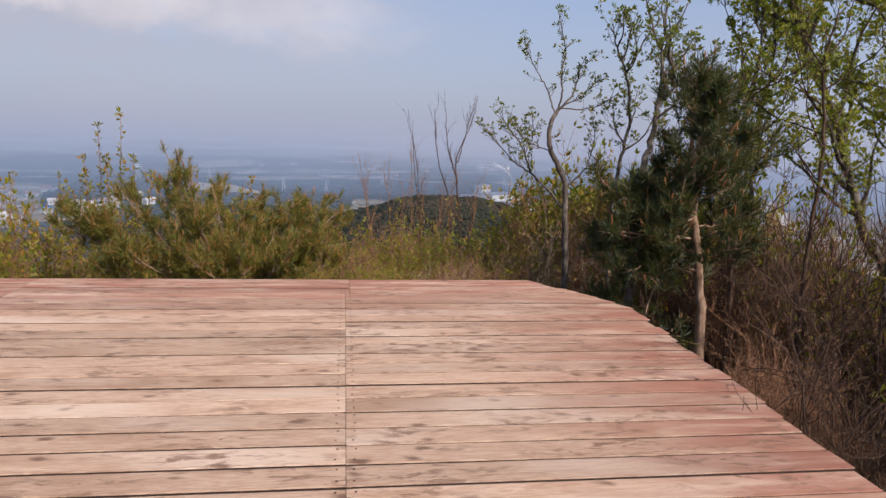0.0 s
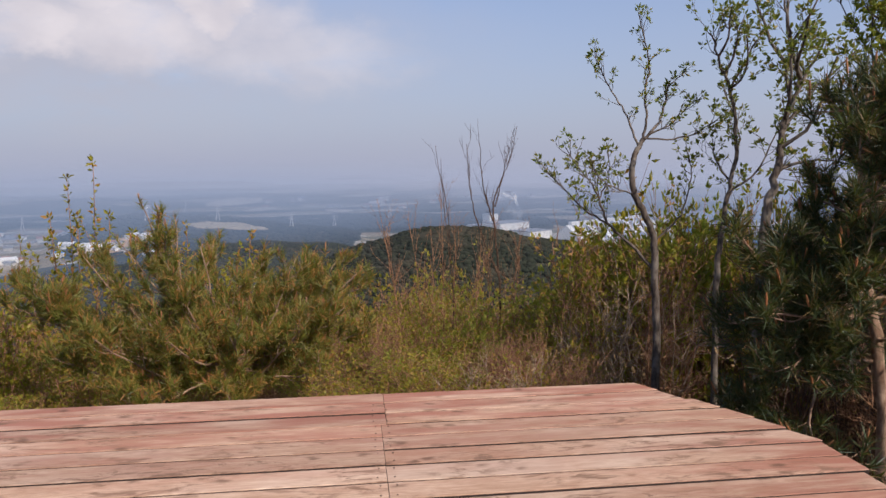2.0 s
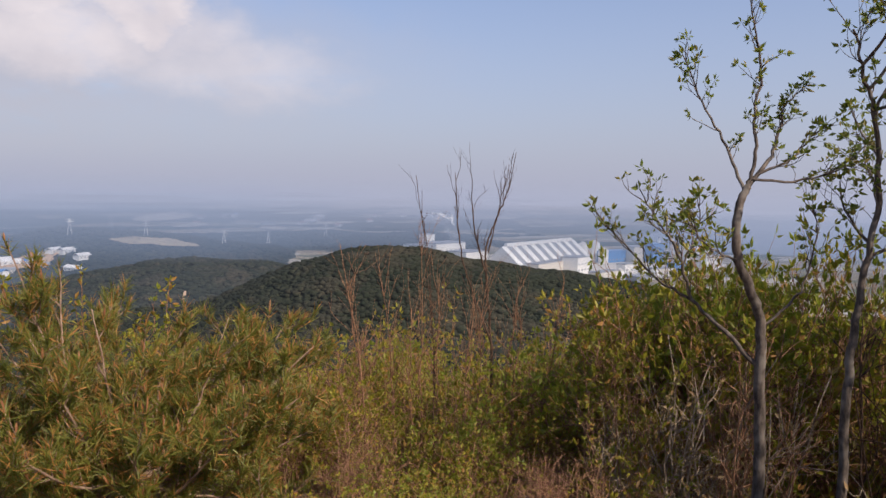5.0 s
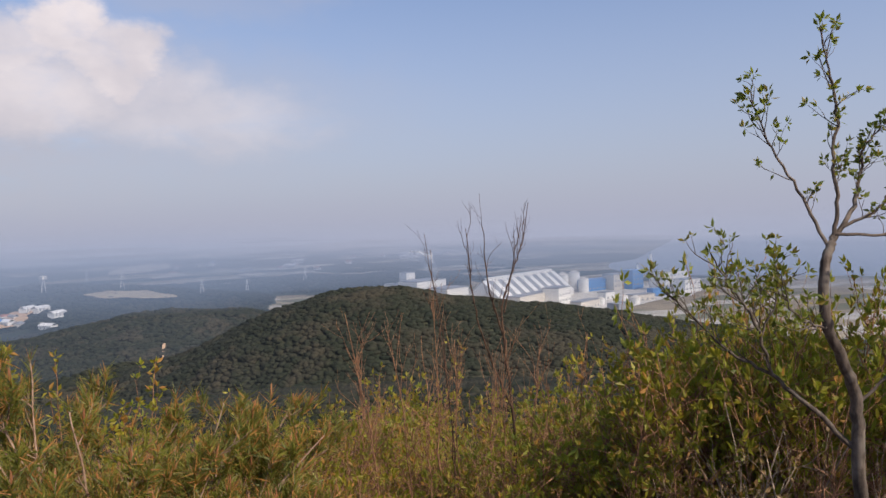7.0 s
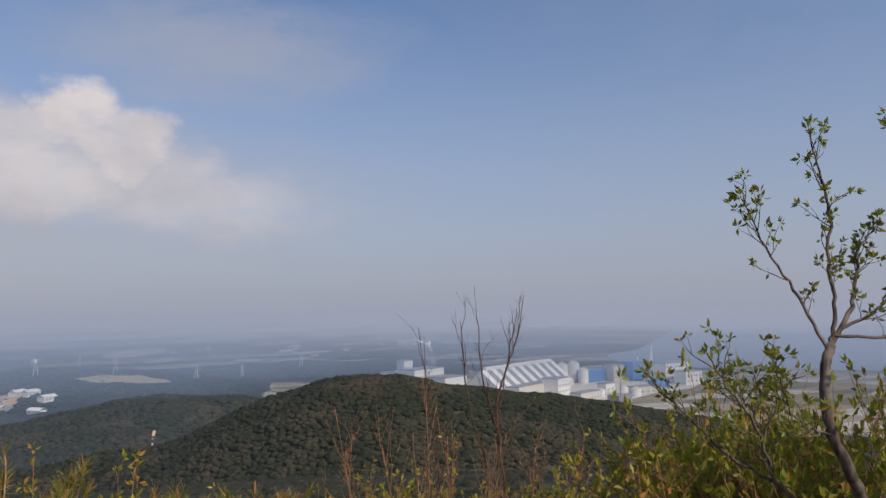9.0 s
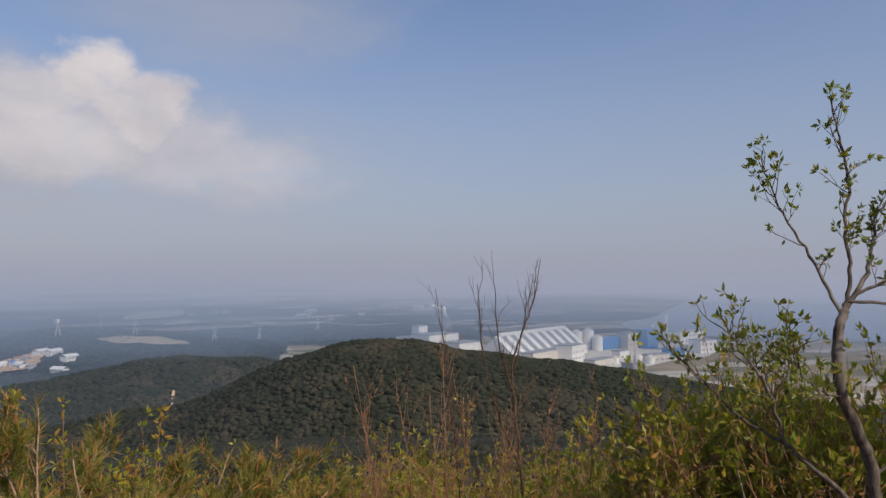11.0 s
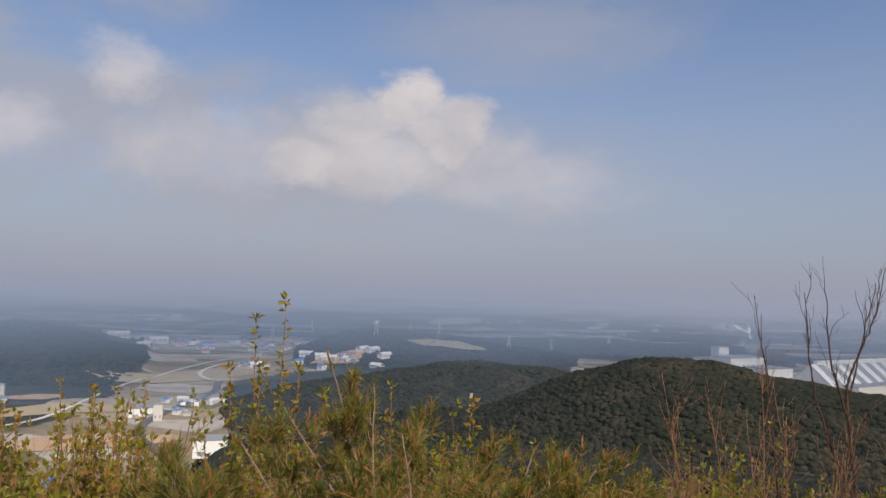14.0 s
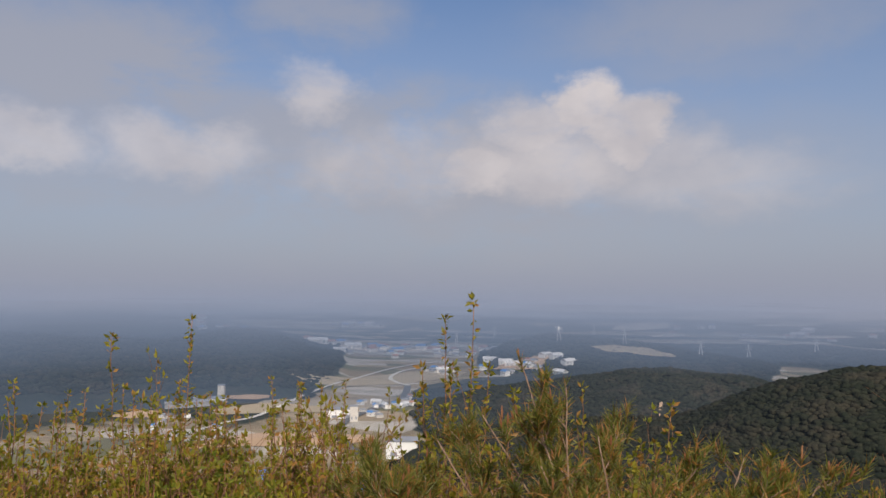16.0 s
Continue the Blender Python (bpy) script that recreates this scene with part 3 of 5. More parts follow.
def build_deck():
    deck = thing("deck", (0, 0, 0), "weathered reddish wooden lookout deck on the hilltop", "deck", kind="structure")
    rng = random.Random(4)
    cache = {}

    def board(length, skew=0.0):
        key = (round(length, 3), round(skew, 3))
        if key not in cache:
            bm = bmesh.new()
            bmesh.ops.create_cube(bm, size=1.0, matrix=Matrix.Diagonal((length, BOARD_W, BOARD_T, 1)))
            bmesh.ops.bevel(bm, geom=[e for e in bm.edges if abs((e.verts[0].co - e.verts[1].co).normalized().x) > 0.9 and e.verts[0].co.z > 0],
                            offset=0.004, segments=1, affect="EDGES")
            for vert in bm.verts:
                if vert.co.x > 0:
                    vert.co.x -= skew * (vert.co.y / BOARD_W + 0.5)
            # sides and undersides take the near-black material, so the joints read dark
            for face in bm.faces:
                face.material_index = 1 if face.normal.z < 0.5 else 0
            me = bpy.data.meshes.new("board")
            bm.to_mesh(me)
            bm.free()
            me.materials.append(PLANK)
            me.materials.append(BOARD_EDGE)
            cache[key] = me
        return cache[key]

    for i in range(-1, 62):
        v = ROW_TOP - PITCH * (i + 0.5)
        # the corner is cut back where the last boards stop short
        end = 0.74 - 0.062 * max(0.0, 6.6 - v)
        if v > 6.6:
            end = 0.79 - (v - 6.6) * 0.54
        end += rng.choice((-0.02, -0.01, 0.0, 0.01, 0.015))
        step = rng.choice((-0.05, 0.0, 0.03, 0.24)) if v > 6.5 else 0.0
        cuts = [round(end, 2), -1.375 + step, -3.785, -6.195]
        for a, b in zip(cuts, cuts[1:]):
            ln = round(a - b - 0.005, 2)
            ob = new("board", board(ln, 0.092 if v > 6.6 and a == cuts[0] else 0.0))
            x, y = deck_xy((a + b) / 2, v)
            ob.matrix_basis = pose(x, y, -BOARD_T / 2 + rng.uniform(-0.003, 0.002), rng.uniform(-0.5, 0.5), rng.uniform(-0.06, 0.06), math.degrees(DECK_YAW) + rng.uniform(-0.05, 0.05))
            ob.parent = deck
    nm = Soup()
    nm.cyl((0, 0, 0), 0.0045, 0.004, 0.002, 7)
    nail_me = nm.mesh("nail", NAIL)
    for i in range(30):
        v = ROW_TOP - PITCH * (i + 0.5)
        for u in (-1.375 - 0.035, -1.375 + 0.035):
            for dv in (-0.045, 0.045):
                ob = new("nail", nail_me)
                ob.location = (*deck_xy(u + rng.uniform(-0.006, 0.006), v + dv), 0.0015)
                ob.parent = deck
    for k in range(9):
        u = 0.45 - k * 0.78
        s = Soup()
        x, y = deck_xy(u, 2.05)
        s.box((0, 0, 0), (0.06, 10.4 if u < 0.2 else 9.3, 0.14), DECK_YAW)
        ob = part("joist", s, JOIST, deck)
        ob.location = (x, y if u < 0.2 else y - 0.5, -BOARD_T - 0.072 - 0.004)
    for u in (0.3, -2.6, -5.6):
        for v in (-2.6, 0.6, 3.8, 6.7):
            x, y = deck_xy(u, v)
            s = Soup()
            z = ground_z(x, y) - 0.3
            top = -0.178
            s.box((0, 0, 0), (0.1, 0.1, top - z), DECK_YAW)
            ob = part("post", s, JOIST, deck)
            ob.location = (x, y, (top + z) / 2)


build_deck()


# ---- plants ----
def spline(pts, per=6):
    p = np.asarray(pts, float)
    if len(p) < 3:
        return np.linspace(p[0], p[-1], per + 1)
    q = np.vstack([2 * p[0] - p[1], p, 2 * p[-1] - p[-2]])
    out = []
    for i in range(1, len(q) - 2):
        for t in np.linspace(0, 1, per, endpoint=False):
            a, b, c, d = q[i - 1], q[i], q[i + 1], q[i + 2]
            out.append(0.5 * (2 * b + (c - a) * t + (2 * a - 5 * b + 4 * c - d) * t * t + (3 * b - a - 3 * c + d) * t ** 3))
    out.append(p[-1])
    return np.array(out)


def unit(v):
    return v / (np.linalg.norm(v) + 1e-9)


class Plant:
    """Wood, leaves and buds of one plant, grown with its own random stream."""

    def __init__(self, seed):
        self.r = np.random.RandomState(seed)
        self.wood, self.leaf, self.bud = Soup(), Soup(), Soup()
        self.tufts, self.brush = [], []

    def limb(self, pts, r0, r1, sides=6, wob=0.0, per=6):
        p = spline(pts, per)
        if wob:
            p[1:] += self.r.normal(0, wob, p[1:].shape)
        self.wood.tube(p, np.linspace(r0, r1, len(p)), sides)
        return p

    def sprig(self, start, way, length, r0, bend=0.25, up=0.25, segs=5, sides=4):
        """One freely grown twig."""
        pts, d, p = [start], unit(np.asarray(way, float)), np.asarray(start, float)
        for _ in range(segs):
            d = unit(d + self.r.normal(0, bend, 3) + np.array([0, 0, up]) * 0.4)
            p = p + d * length / segs
            pts.append(p)
        pts = np.array(pts)
        self.wood.tube(pts, np.linspace(r0, max(r0 * 0.35, 0.0011), len(pts)), sides)
        return pts

    def off(self, tang, spread):
        """A way that leaves a limb at an angle."""
        s = unit(np.cross(tang, self.r.normal(0, 1, 3)))
        return unit(unit(tang) * math.cos(spread) + s * math.sin(spread))

    def tuft(self, at, way, n, size, spread=0.8):
        self.tufts.append((at, way, n, size, spread))

    def needles(self, at, way, n, ln, back=0.12):
        self.brush.append((at, unit(way), n, ln, back))

    def fill(self):
        """Turns the noted tufts into leaf blades, and the brushes into needles."""
        if self.tufts:
            n = np.array([t[2] for t in self.tufts])
            at = np.repeat(np.array([t[0] for t in self.tufts], float), n, 0)
            way = np.repeat(np.array([t[1] for t in self.tufts], float), n, 0)
            size = np.repeat(np.array([t[3] for t in self.tufts]), n)
            sp = np.repeat(np.array([t[4] for t in self.tufts]), n)
            m = len(at)
            d = way + self.r.normal(0, 1, (m, 3)) * sp[:, None]
            d /= np.linalg.norm(d, axis=1)[:, None] + 1e-9
            ln = (size * self.r.uniform(0.55, 1.15, m))[:, None]
            at = at + d * size[:, None] * 0.15
            s = np.cross(d, self.r.normal(0, 1, (m, 3)))
            s /= np.linalg.norm(s, axis=1)[:, None] + 1e-9
            nr = np.cross(d, s)
            w = ln * 0.36
            a = at + d * ln * 0.45 + s * w * 0.62 + nr * w * 0.35
            c = at + d * ln * 0.45 - s * w * 0.62 + nr * w * 0.35
            tip = at + d * ln + nr * ln * self.r.uniform(-0.15, 0.25, m)[:, None]
            vs = np.stack([at, a, tip, c], 1).reshape(-1, 3)
            o = np.arange(m)[:, None, None] * 4
            self.leaf.bulk(vs, (np.array([[0, 1, 2], [0, 2, 3]])[None] + o).reshape(-1, 3))
        if self.brush:
            n = np.array([t[2] for t in self.brush])
            at = np.repeat(np.array([t[0] for t in self.brush], float), n, 0)
            way = np.repeat(np.array([t[1] for t in self.brush], float), n, 0)
            ln = np.repeat(np.array([t[3] for t in self.brush]), n)
            back = np.repeat(np.array([t[4] for t in self.brush]), n)
            m = len(at)
            d = way * self.r.uniform(0.35, 1.0, m)[:, None] + self.r.normal(0, 0.45, (m, 3))
            d /= np.linalg.norm(d, axis=1)[:, None] + 1e-9
            o = at - way * (self.r.uniform(0, 1, m) * back)[:, None]
            s = np.cross(d, self.r.normal(0, 1, (m, 3)))
            s = s / (np.linalg.norm(s, axis=1)[:, None] + 1e-9) * 0.0045
            tip = o + d * (ln * self.r.uniform(0.7, 1.1, m))[:, None]
            vs = np.stack([o - s, o + s, tip], 1).reshape(-1, 3)
            self.leaf.bulk(vs, np.arange(m * 3).reshape(-1, 3))

    def candle(self, at, way, ln):
        p = at + unit(way) * ln
        self.bud.tube([at, at + unit(way) * ln * 0.55, p], [0.006, 0.008, 0.003], 5)

    def finish(self, name, base, label, category, wood_mat, leaf_mat, bud_mat=None, group="", leafname="foliage", wood="branchwork"):
        ob = thing(name, (0, 0, 0), label, category, group)
        base = np.asarray(base, float)
        self.fill()
        for soup in (self.wood, self.leaf, self.bud):
            soup.v = [v - base for v in soup.v]
        ob.location = tuple(base)
        part(wood, self.wood, wood_mat, ob, smooth=True)
        if self.leaf.v:
            tagged(part(leafname, self.leaf, leaf_mat, ob), kind="stuff")
        if self.bud.v:
            tagged(part("bud_growth", self.bud, bud_mat or leaf_mat, ob, "orange-brown upright buds"), kind="stuff")
        return ob

    def dress(self, pts, r, count, length, leafn, size, lo=0.25, sub=2, spread=0.8, up=0.3, along=0.6):
        """Leafy twigs along a limb."""
        n = len(pts)
        for _ in range(count):
            i = min(n - 2, int(self.r.uniform(lo, 1.0) * (n - 1)))
            way = self.off(pts[i + 1] - pts[i], self.r.uniform(0.45, 0.95) * spread)
            ln = length * self.r.uniform(0.5, 1.15)
            tw = self.sprig(pts[i], way, ln, r * self.r.uniform(0.6, 1.0), 0.22, up)
            for k in range(sub):
                j = self.r.randint(1, len(tw) - 1)
                w2 = self.off(tw[j + 1] - tw[j], 0.7)
                t2 = self.sprig(tw[j], w2, ln * self.r.uniform(0.3, 0.6), r * 0.5, 0.2, up, 3, 3)
                if leafn:
                    self.tuft(t2[-1], unit(t2[-1] - t2[-2]), leafn, size)
            if leafn:
                self.tuft(tw[-1], unit(tw[-1] - tw[-2]), leafn + 1, size)
                for j in range(2, len(tw)):
                    if self.r.rand() < along:
                        self.tuft(tw[j], unit(tw[j] - tw[j - 1]), max(1, leafn // 2), size * 0.9, 1.1)


def bent_tree():
    p = Plant(11)
    x, y = 2.74, 8.72
    gz = ground_z(x, y)
    fork = (2.53, 8.74, 1.50)
    p.limb([(x, y, gz - 0.1), (2.72, y, -0.46), (2.72, y, -0.12), (2.70, y, 0.18), (2.68, y, 0.47), (2.66, y, 0.74), (2.56, y, 0.94), (2.46, y, 1.12), (2.44, y, 1.28), (2.47, 8.73, 1.41), fork], 0.037, 0.021, 8, 0.003)
    lead = p.limb([fork, (2.58, 8.75, 1.65), (2.57, 8.76, 1.89), (2.60, 8.76, 2.13), (2.55, 8.76, 2.33), (2.49, 8.76, 2.52)], 0.012, 0.0035, 5, 0.004)
    left = p.limb([(2.51, 8.74, 1.47), (2.46, 8.84, 1.72), (2.32, 8.9, 1.96), (2.18, 8.9, 2.21)], 0.010, 0.003, 5, 0.004)
    r1 = p.limb([fork, (2.70, 8.75, 1.67), (2.75, 8.75, 1.82), (2.79, 8.75, 1.96), (2.92, 8.75, 2.07)], 0.014, 0.003, 5, 0.004)
    r2 = p.limb([(2.60, 8.74, 1.57), (2.76, 8.66, 1.66), (2.93, 8.65, 1.84)], 0.009, 0.003, 5, 0.004)
    r3 = p.limb([(2.55, 8.74, 1.54), (2.86, 8.6, 1.55), (3.12, 8.5, 1.72)], 0.009, 0.003, 5, 0.006)
    low = p.limb([(2.68, 8.72, 0.46), (2.54, 8.85, 0.66), (2.37, 8.95, 0.85), (2.23, 8.95, 1.15), (2.13, 8.95, 1.26), (1.96, 8.95, 1.47)], 0.015, 0.003, 6, 0.005)
    low2 = p.limb([(2.37, 8.95, 0.84), (2.24, 9.1, 0.95), (2.07, 9.2, 1.14), (1.88, 9.28, 1.37)], 0.010, 0.003, 5, 0.005)
    mid = p.limb([(2.46, 8.72, 1.10), (2.20, 8.62, 1.16), (1.98, 8.6, 1.32)], 0.007, 0.0025, 5, 0.005)
    mid2 = p.limb([(2.28, 8.94, 1.05), (2.34, 8.9, 1.25), (2.30, 8.86, 1.45)], 0.006, 0.0022, 5, 0.005)
    low3 = p.limb([(2.66, 8.72, 0.70), (2.84, 8.62, 0.92), (2.92, 8.6, 1.22), (2.90, 8.6, 1.38)], 0.009, 0.0025, 5, 0.005)
    for b, c, ln in ((lead, 15, 0.18), (left, 12, 0.17), (r1, 12, 0.18), (r2, 9, 0.16), (r3, 9, 0.18), (low, 22, 0.24), (low2, 13, 0.20), (mid, 11, 0.18), (mid2, 8, 0.16), (low3, 12, 0.2)):
        p.dress(b, 0.004, int(c * 1.15), ln, 5, 0.041, 0.2, 1, 0.8, 0.35, 0.25)
        p.tuft(b[-1], unit(b[-1] - b[-2]), 8, 0.058)
    p.finish("bent_tree", (x, y, gz), "small bent tree with grey bark and opening spring leaves", "tree", BARK_GREY, LEAF_OAK, leafname="crown", wood="trunk")


def slim_tree(seed, name, pts, r0, label, twigs, leafn, size, bark, leaf, lo=0.35, length=0.5, limbs=6):
    p = Plant(seed)
    x, y = pts[0][0], pts[0][1]
    gz = ground_z(x, y)
    full = [(x, y, gz - 0.1)] + list(pts[1:])
    tr = p.limb(full, r0, 0.006, 7, 0.006)
    n = len(tr)
    for i in range(limbs):
        k = int((lo + (0.92 - lo) * (i + p.r.rand()) / limbs) * (n - 1))
        way = p.off(tr[min(k + 1, n - 1)] - tr[k - 1], p.r.uniform(0.7, 1.2))
        lim = p.sprig(tr[k], way, length * p.r.uniform(0.8, 1.7), r0 * 0.36, 0.18, 0.3, 7, 5)
        p.dress(lim, 0.004, max(3, twigs // limbs), length * 0.42, leafn, size, 0.2, 2)
        if leafn:
            p.tuft(lim[-1], unit(lim[-1] - lim[-2]), leafn + 2, size)
    p.dress(tr, 0.0045, max(3, twigs // 3), length * 0.5, leafn, size, lo, 2)
    return p.finish(name, (x, y, gz), label, "tree", bark, leaf, leafname="crown", wood="trunk")


def pine(seed, name, base, limbs, label, needle, tufts=4, ln=0.085, count=30, buds=True, trunk=None):
    """A pine made of main limbs that end in whorls of needled shoots."""
    p = Plant(seed)
    b = np.array(base, float)
    if trunk:
        p.limb(trunk, 0.05, 0.012, 7, 0.006)
    for tip, start, r in limbs:
        s, e = np.array(start, float), np.array(tip, float)
        mid = (s + e) / 2 + np.array([p.r.normal(0, 0.05), p.r.normal(0, 0.05), -0.10 * np.linalg.norm(e - s)])
        lim = p.limb([s, mid, e], r, 0.005, 5, 0.006)
        n = len(lim)
        L = np.linalg.norm(e - s)
        ends = [(lim[-1], unit(lim[-1] - lim[-2]))]
        lead = buds and e[2] > 0.45 and needle is NEEDLE
        for k in range(max(4, int(L * (8 if lead else 12)))):
            i = min(n - 2, int(p.r.uniform(0.2, 0.9 if lead else 1.0) * (n - 1)))
            way = p.off(lim[i + 1] - lim[i], p.r.uniform(0.5, 1.0))
            tw = p.sprig(lim[i], way, p.r.uniform(0.16, 0.38), 0.0055, 0.15, 0.5, 4, 4)
            ends.append((tw[-1], unit(tw[-1] - tw[-2])))
            for _ in range(tufts - 2):
                j = p.r.randint(1, 4)
                t2 = p.sprig(tw[j], p.off(tw[j + 1] - tw[j], 0.7), p.r.uniform(0.08, 0.2), 0.004, 0.15, 0.6, 3, 3)
                ends.append((t2[-1], unit(t2[-1] - t2[-2])))
        for at, way in ends:
            way = unit(way + np.array([0, 0, 0.45]))
            p.needles(at, way, count, ln, 0.13)
            if buds and p.r.rand() < 0.22:
                p.candle(at, unit(way + np.array([0, 0, 0.8])), p.r.uniform(0.04, 0.10))
    return p.finish(name, base, label, "tree", BARK_PINE, needle, CANDLE, leafname="needles", wood="trunk")


def low_pine():
    g = ground_z(-0.65, 11.3)
    b = (-0.65, 11.3, g)
    hub = (-0.64, 11.28, -0.72)
    hub2 = (-0.60, 11.28, -1.0)
    tips = [(-1.5, 12.1, 1.00), (-1.15, 12.3, 0.78), (-1.7, 11.6, 0.62), (-2.0, 11.4, 0.50), (-2.35, 11.2, 0.15), (-2.4, 11.9, 0.00), (-1.2, 10.9, 0.45),
            (-0.9, 11.7, 0.55), (-0.55, 11.2, 0.25), (-0.35, 11.9, 0.22), (0.0, 11.4, 0.20), (0.3, 11.9, 0.26), (0.66, 11.95, 0.32), (0.75, 11.4, 0.18),
            (0.5, 10.9, -0.10), (0.05, 10.6, -0.20), (-0.6, 10.4, -0.15), (-1.3, 10.4, -0.10), (-1.9, 10.6, -0.15), (-2.2, 10.9, -0.40), (0.7, 11.2, -0.45),
            (-0.2, 12.4, 0.10), (-1.6, 12.6, 0.50), (0.35, 10.5, -0.70), (-0.7, 10.2, -0.75), (-1.6, 10.2, -0.70), (-2.6, 11.5, 0.0), (-2.75, 12.0, 0.15), (0.95, 11.8, 0.1), (-2.0, 12.3, 0.35), (0.2, 12.6, 0.2), (-0.8, 12.8, 0.3)]
    limbs = [(t, hub if i % 3 else hub2, 0.016) for i, t in enumerate(tips)]
    pine(21, "young_pine", b, limbs, "low spreading young pine with orange-tipped shoots", NEEDLE, 5, 0.135, 30, True,
         [(b[0], b[1], g - 0.1), (-0.66, 11.29, -1.2), hub])


def dark_pine():
    g = ground_z(3.05, 6.85)
    tr = [(3.05, 6.85, g - 0.1), (3.04, 6.85, -0.3), (3.0, 6.95, 0.4), (2.97, 7.0, 0.85), (2.93, 7.02, 1.25), (2.94, 7.02, 1.75)]
    sp = spline(tr, 5)
    rng = np.random.RandomState(5)
    limbs = []
    for i in range(34):
        f = 0.30 + 0.68 * i / 34
        s = sp[int(f * (len(sp) - 1))]
        a = rng.uniform(0, 6.283)
        ln = (1.02 - 0.95 * f) * rng.uniform(0.8, 1.2)
        d = np.array([math.cos(a), math.sin(a) * 0.9, 0.35])
        tip = s + d * ln
        limbs.append((tuple(tip), tuple(s), 0.013))
    for tip in ((2.12, 6.95, 0.5), (2.15, 7.1, 0.85), (2.35, 6.9, 0.15), (2.3, 7.2, -0.2), (2.4, 6.75, -0.45), (2.25, 7.3, 0.35)):
        limbs.append((tip, tuple(sp[int(0.5 * (len(sp) - 1))]), 0.013))
    pine(22, "dark_pine", (3.05, 6.85, g), limbs, "dense dark green pine beside the deck's corner", NEEDLE_DARK, 5, 0.14, 34, True, tr)


def shoot_shrub(seed, name, shoots, label, leaf, leafn=3, size=0.055, gap=0.045):
    """Upright whippy shoots with drooping leaves in close whorls."""
    p = Plant(seed)
    cx = sum(s[0] for s in shoots) / len(shoots)
    cy = sum(s[1] for s in shoots) / len(shoots)
    g = ground_z(cx, cy)
    for x, y, z in shoots:
        fx, fy = cx + (x - cx) * 0.5, cy + (y - cy) * 0.5
        fz = ground_z(fx, fy)
        st = p.limb([(fx, fy, fz - 0.05), (fx + (x - fx) * 0.55, fy + (y - fy) * 0.5, fz + (z - fz) * 0.5), (x, y, z)], 0.010, 0.0035, 5, 0.008)
        ln = np.linalg.norm(np.diff(st, axis=0), axis=1).sum()
        for f in np.arange(0.5, 1.0, gap / ln):
            i = min(len(st) - 2, int(f * (len(st) - 1)))
            at = st[i] + (st[i + 1] - st[i]) * (f * (len(st) - 1) - i)
            if p.r.rand() < 0.8:
                p.tuft(at, np.array([0, 0, 0.4]), leafn, size * p.r.uniform(0.8, 1.1), 0.7)
        p.tuft(st[-1], np.array([0, 0, 0.6]), 7, size, 0.7)
        for _ in range(5):
            i = int(p.r.uniform(0.35, 0.8) * (len(st) - 1))
            tw = p.sprig(st[i], p.off(st[i + 1] - st[i], 0.6), p.r.uniform(0.25, 0.6), 0.005, 0.12, 0.9)
            for j in range(2, len(tw)):
                p.tuft(tw[j], np.array([0, 0, 0.5]), leafn, size, 0.8)
            p.tuft(tw[-1], np.array([0, 0, 0.6]), leafn + 2, size, 0.7)
    return p.finish(name, (cx, cy, g), label, "shrub", BARK_TWIG, leaf)


def shrub_proto(seed, name, label, stems, leafn, size, bark, leaf, twigs, height=1.0, spread=0.55, sub=2):
    """A many-stemmed shrub one metre high, at the origin."""
    p = Plant(seed)
    for _ in range(stems):
        a, q = p.r.uniform(0, 6.283), p.r.uniform(0.1, 1.0) * spread
        foot = np.array([math.cos(a) * q * 0.25, math.sin(a) * q * 0.25, -0.12])
        tip = np.array([math.cos(a) * q, math.sin(a) * q, height * p.r.uniform(0.55, 1.0)])
        mid = (foot + tip) / 2 + p.r.normal(0, 0.10, 3)
        st = p.limb([foot, mid, tip], p.r.uniform(0.0042, 0.0072), 0.0022, 4, 0.016, 4)
        p.dress(st, 0.0031, twigs, 0.32, leafn, size, 0.2, sub, 1.3, 0.22, 0.5)
        if leafn:
            p.tuft(st[-1], np.array([0, 0, 1.0]), leafn + 2, size)
    return p.finish(name, (0, 0, 0), label, "shrub", bark, leaf, group="hillside shrubs")


bent_tree()
slim_tree(31, "reddish_tree", [(3.05, 7.95), (3.06, 7.96, 0.2), (3.13, 8.0, 0.95), (3.19, 8.0, 1.17), (3.23, 8.0, 1.49), (3.27, 8.0, 1.68), (3.38, 8.0, 1.92), (3.30, 8.0, 2.18), (3.20, 8.0, 2.52)], 0.045,
          "slender reddish-brown tree with fresh spring leaves", 60, 5, 0.052, BARK_GREY, LEAF_OAK, 0.42, 0.55, 9)
slim_tree(32, "straight_tree", [(3.16, 8.5), (3.12, 8.5, 0.12), (3.14, 8.5, 0.64), (3.18, 8.5, 0.98), (3.26, 8.5, 1.44), (3.19, 8.5, 1.88), (3.07, 8.5, 2.12), (2.98, 8.5, 2.34)], 0.030,
          "slim grey tree with sparse young leaves", 50, 5, 0.05, BARK_GREY, LEAF_OAK, 0.42, 0.5, 8)
slim_tree(33, "leaning_tree", [(7.3, 8.3), (6.95, 8.3, -0.4), (6.5, 8.3, 0.17), (6.11, 8.3, 0.97), (5.69, 8.3, 1.79), (5.05, 8.3, 2.66), (4.6, 8.2, 3.6)], 0.085,
          "leaning leafy tree with grey-brown bark", 200, 7, 0.068, BARK_GREY, LEAF_LIGHT, 0.36, 0.95, 14)
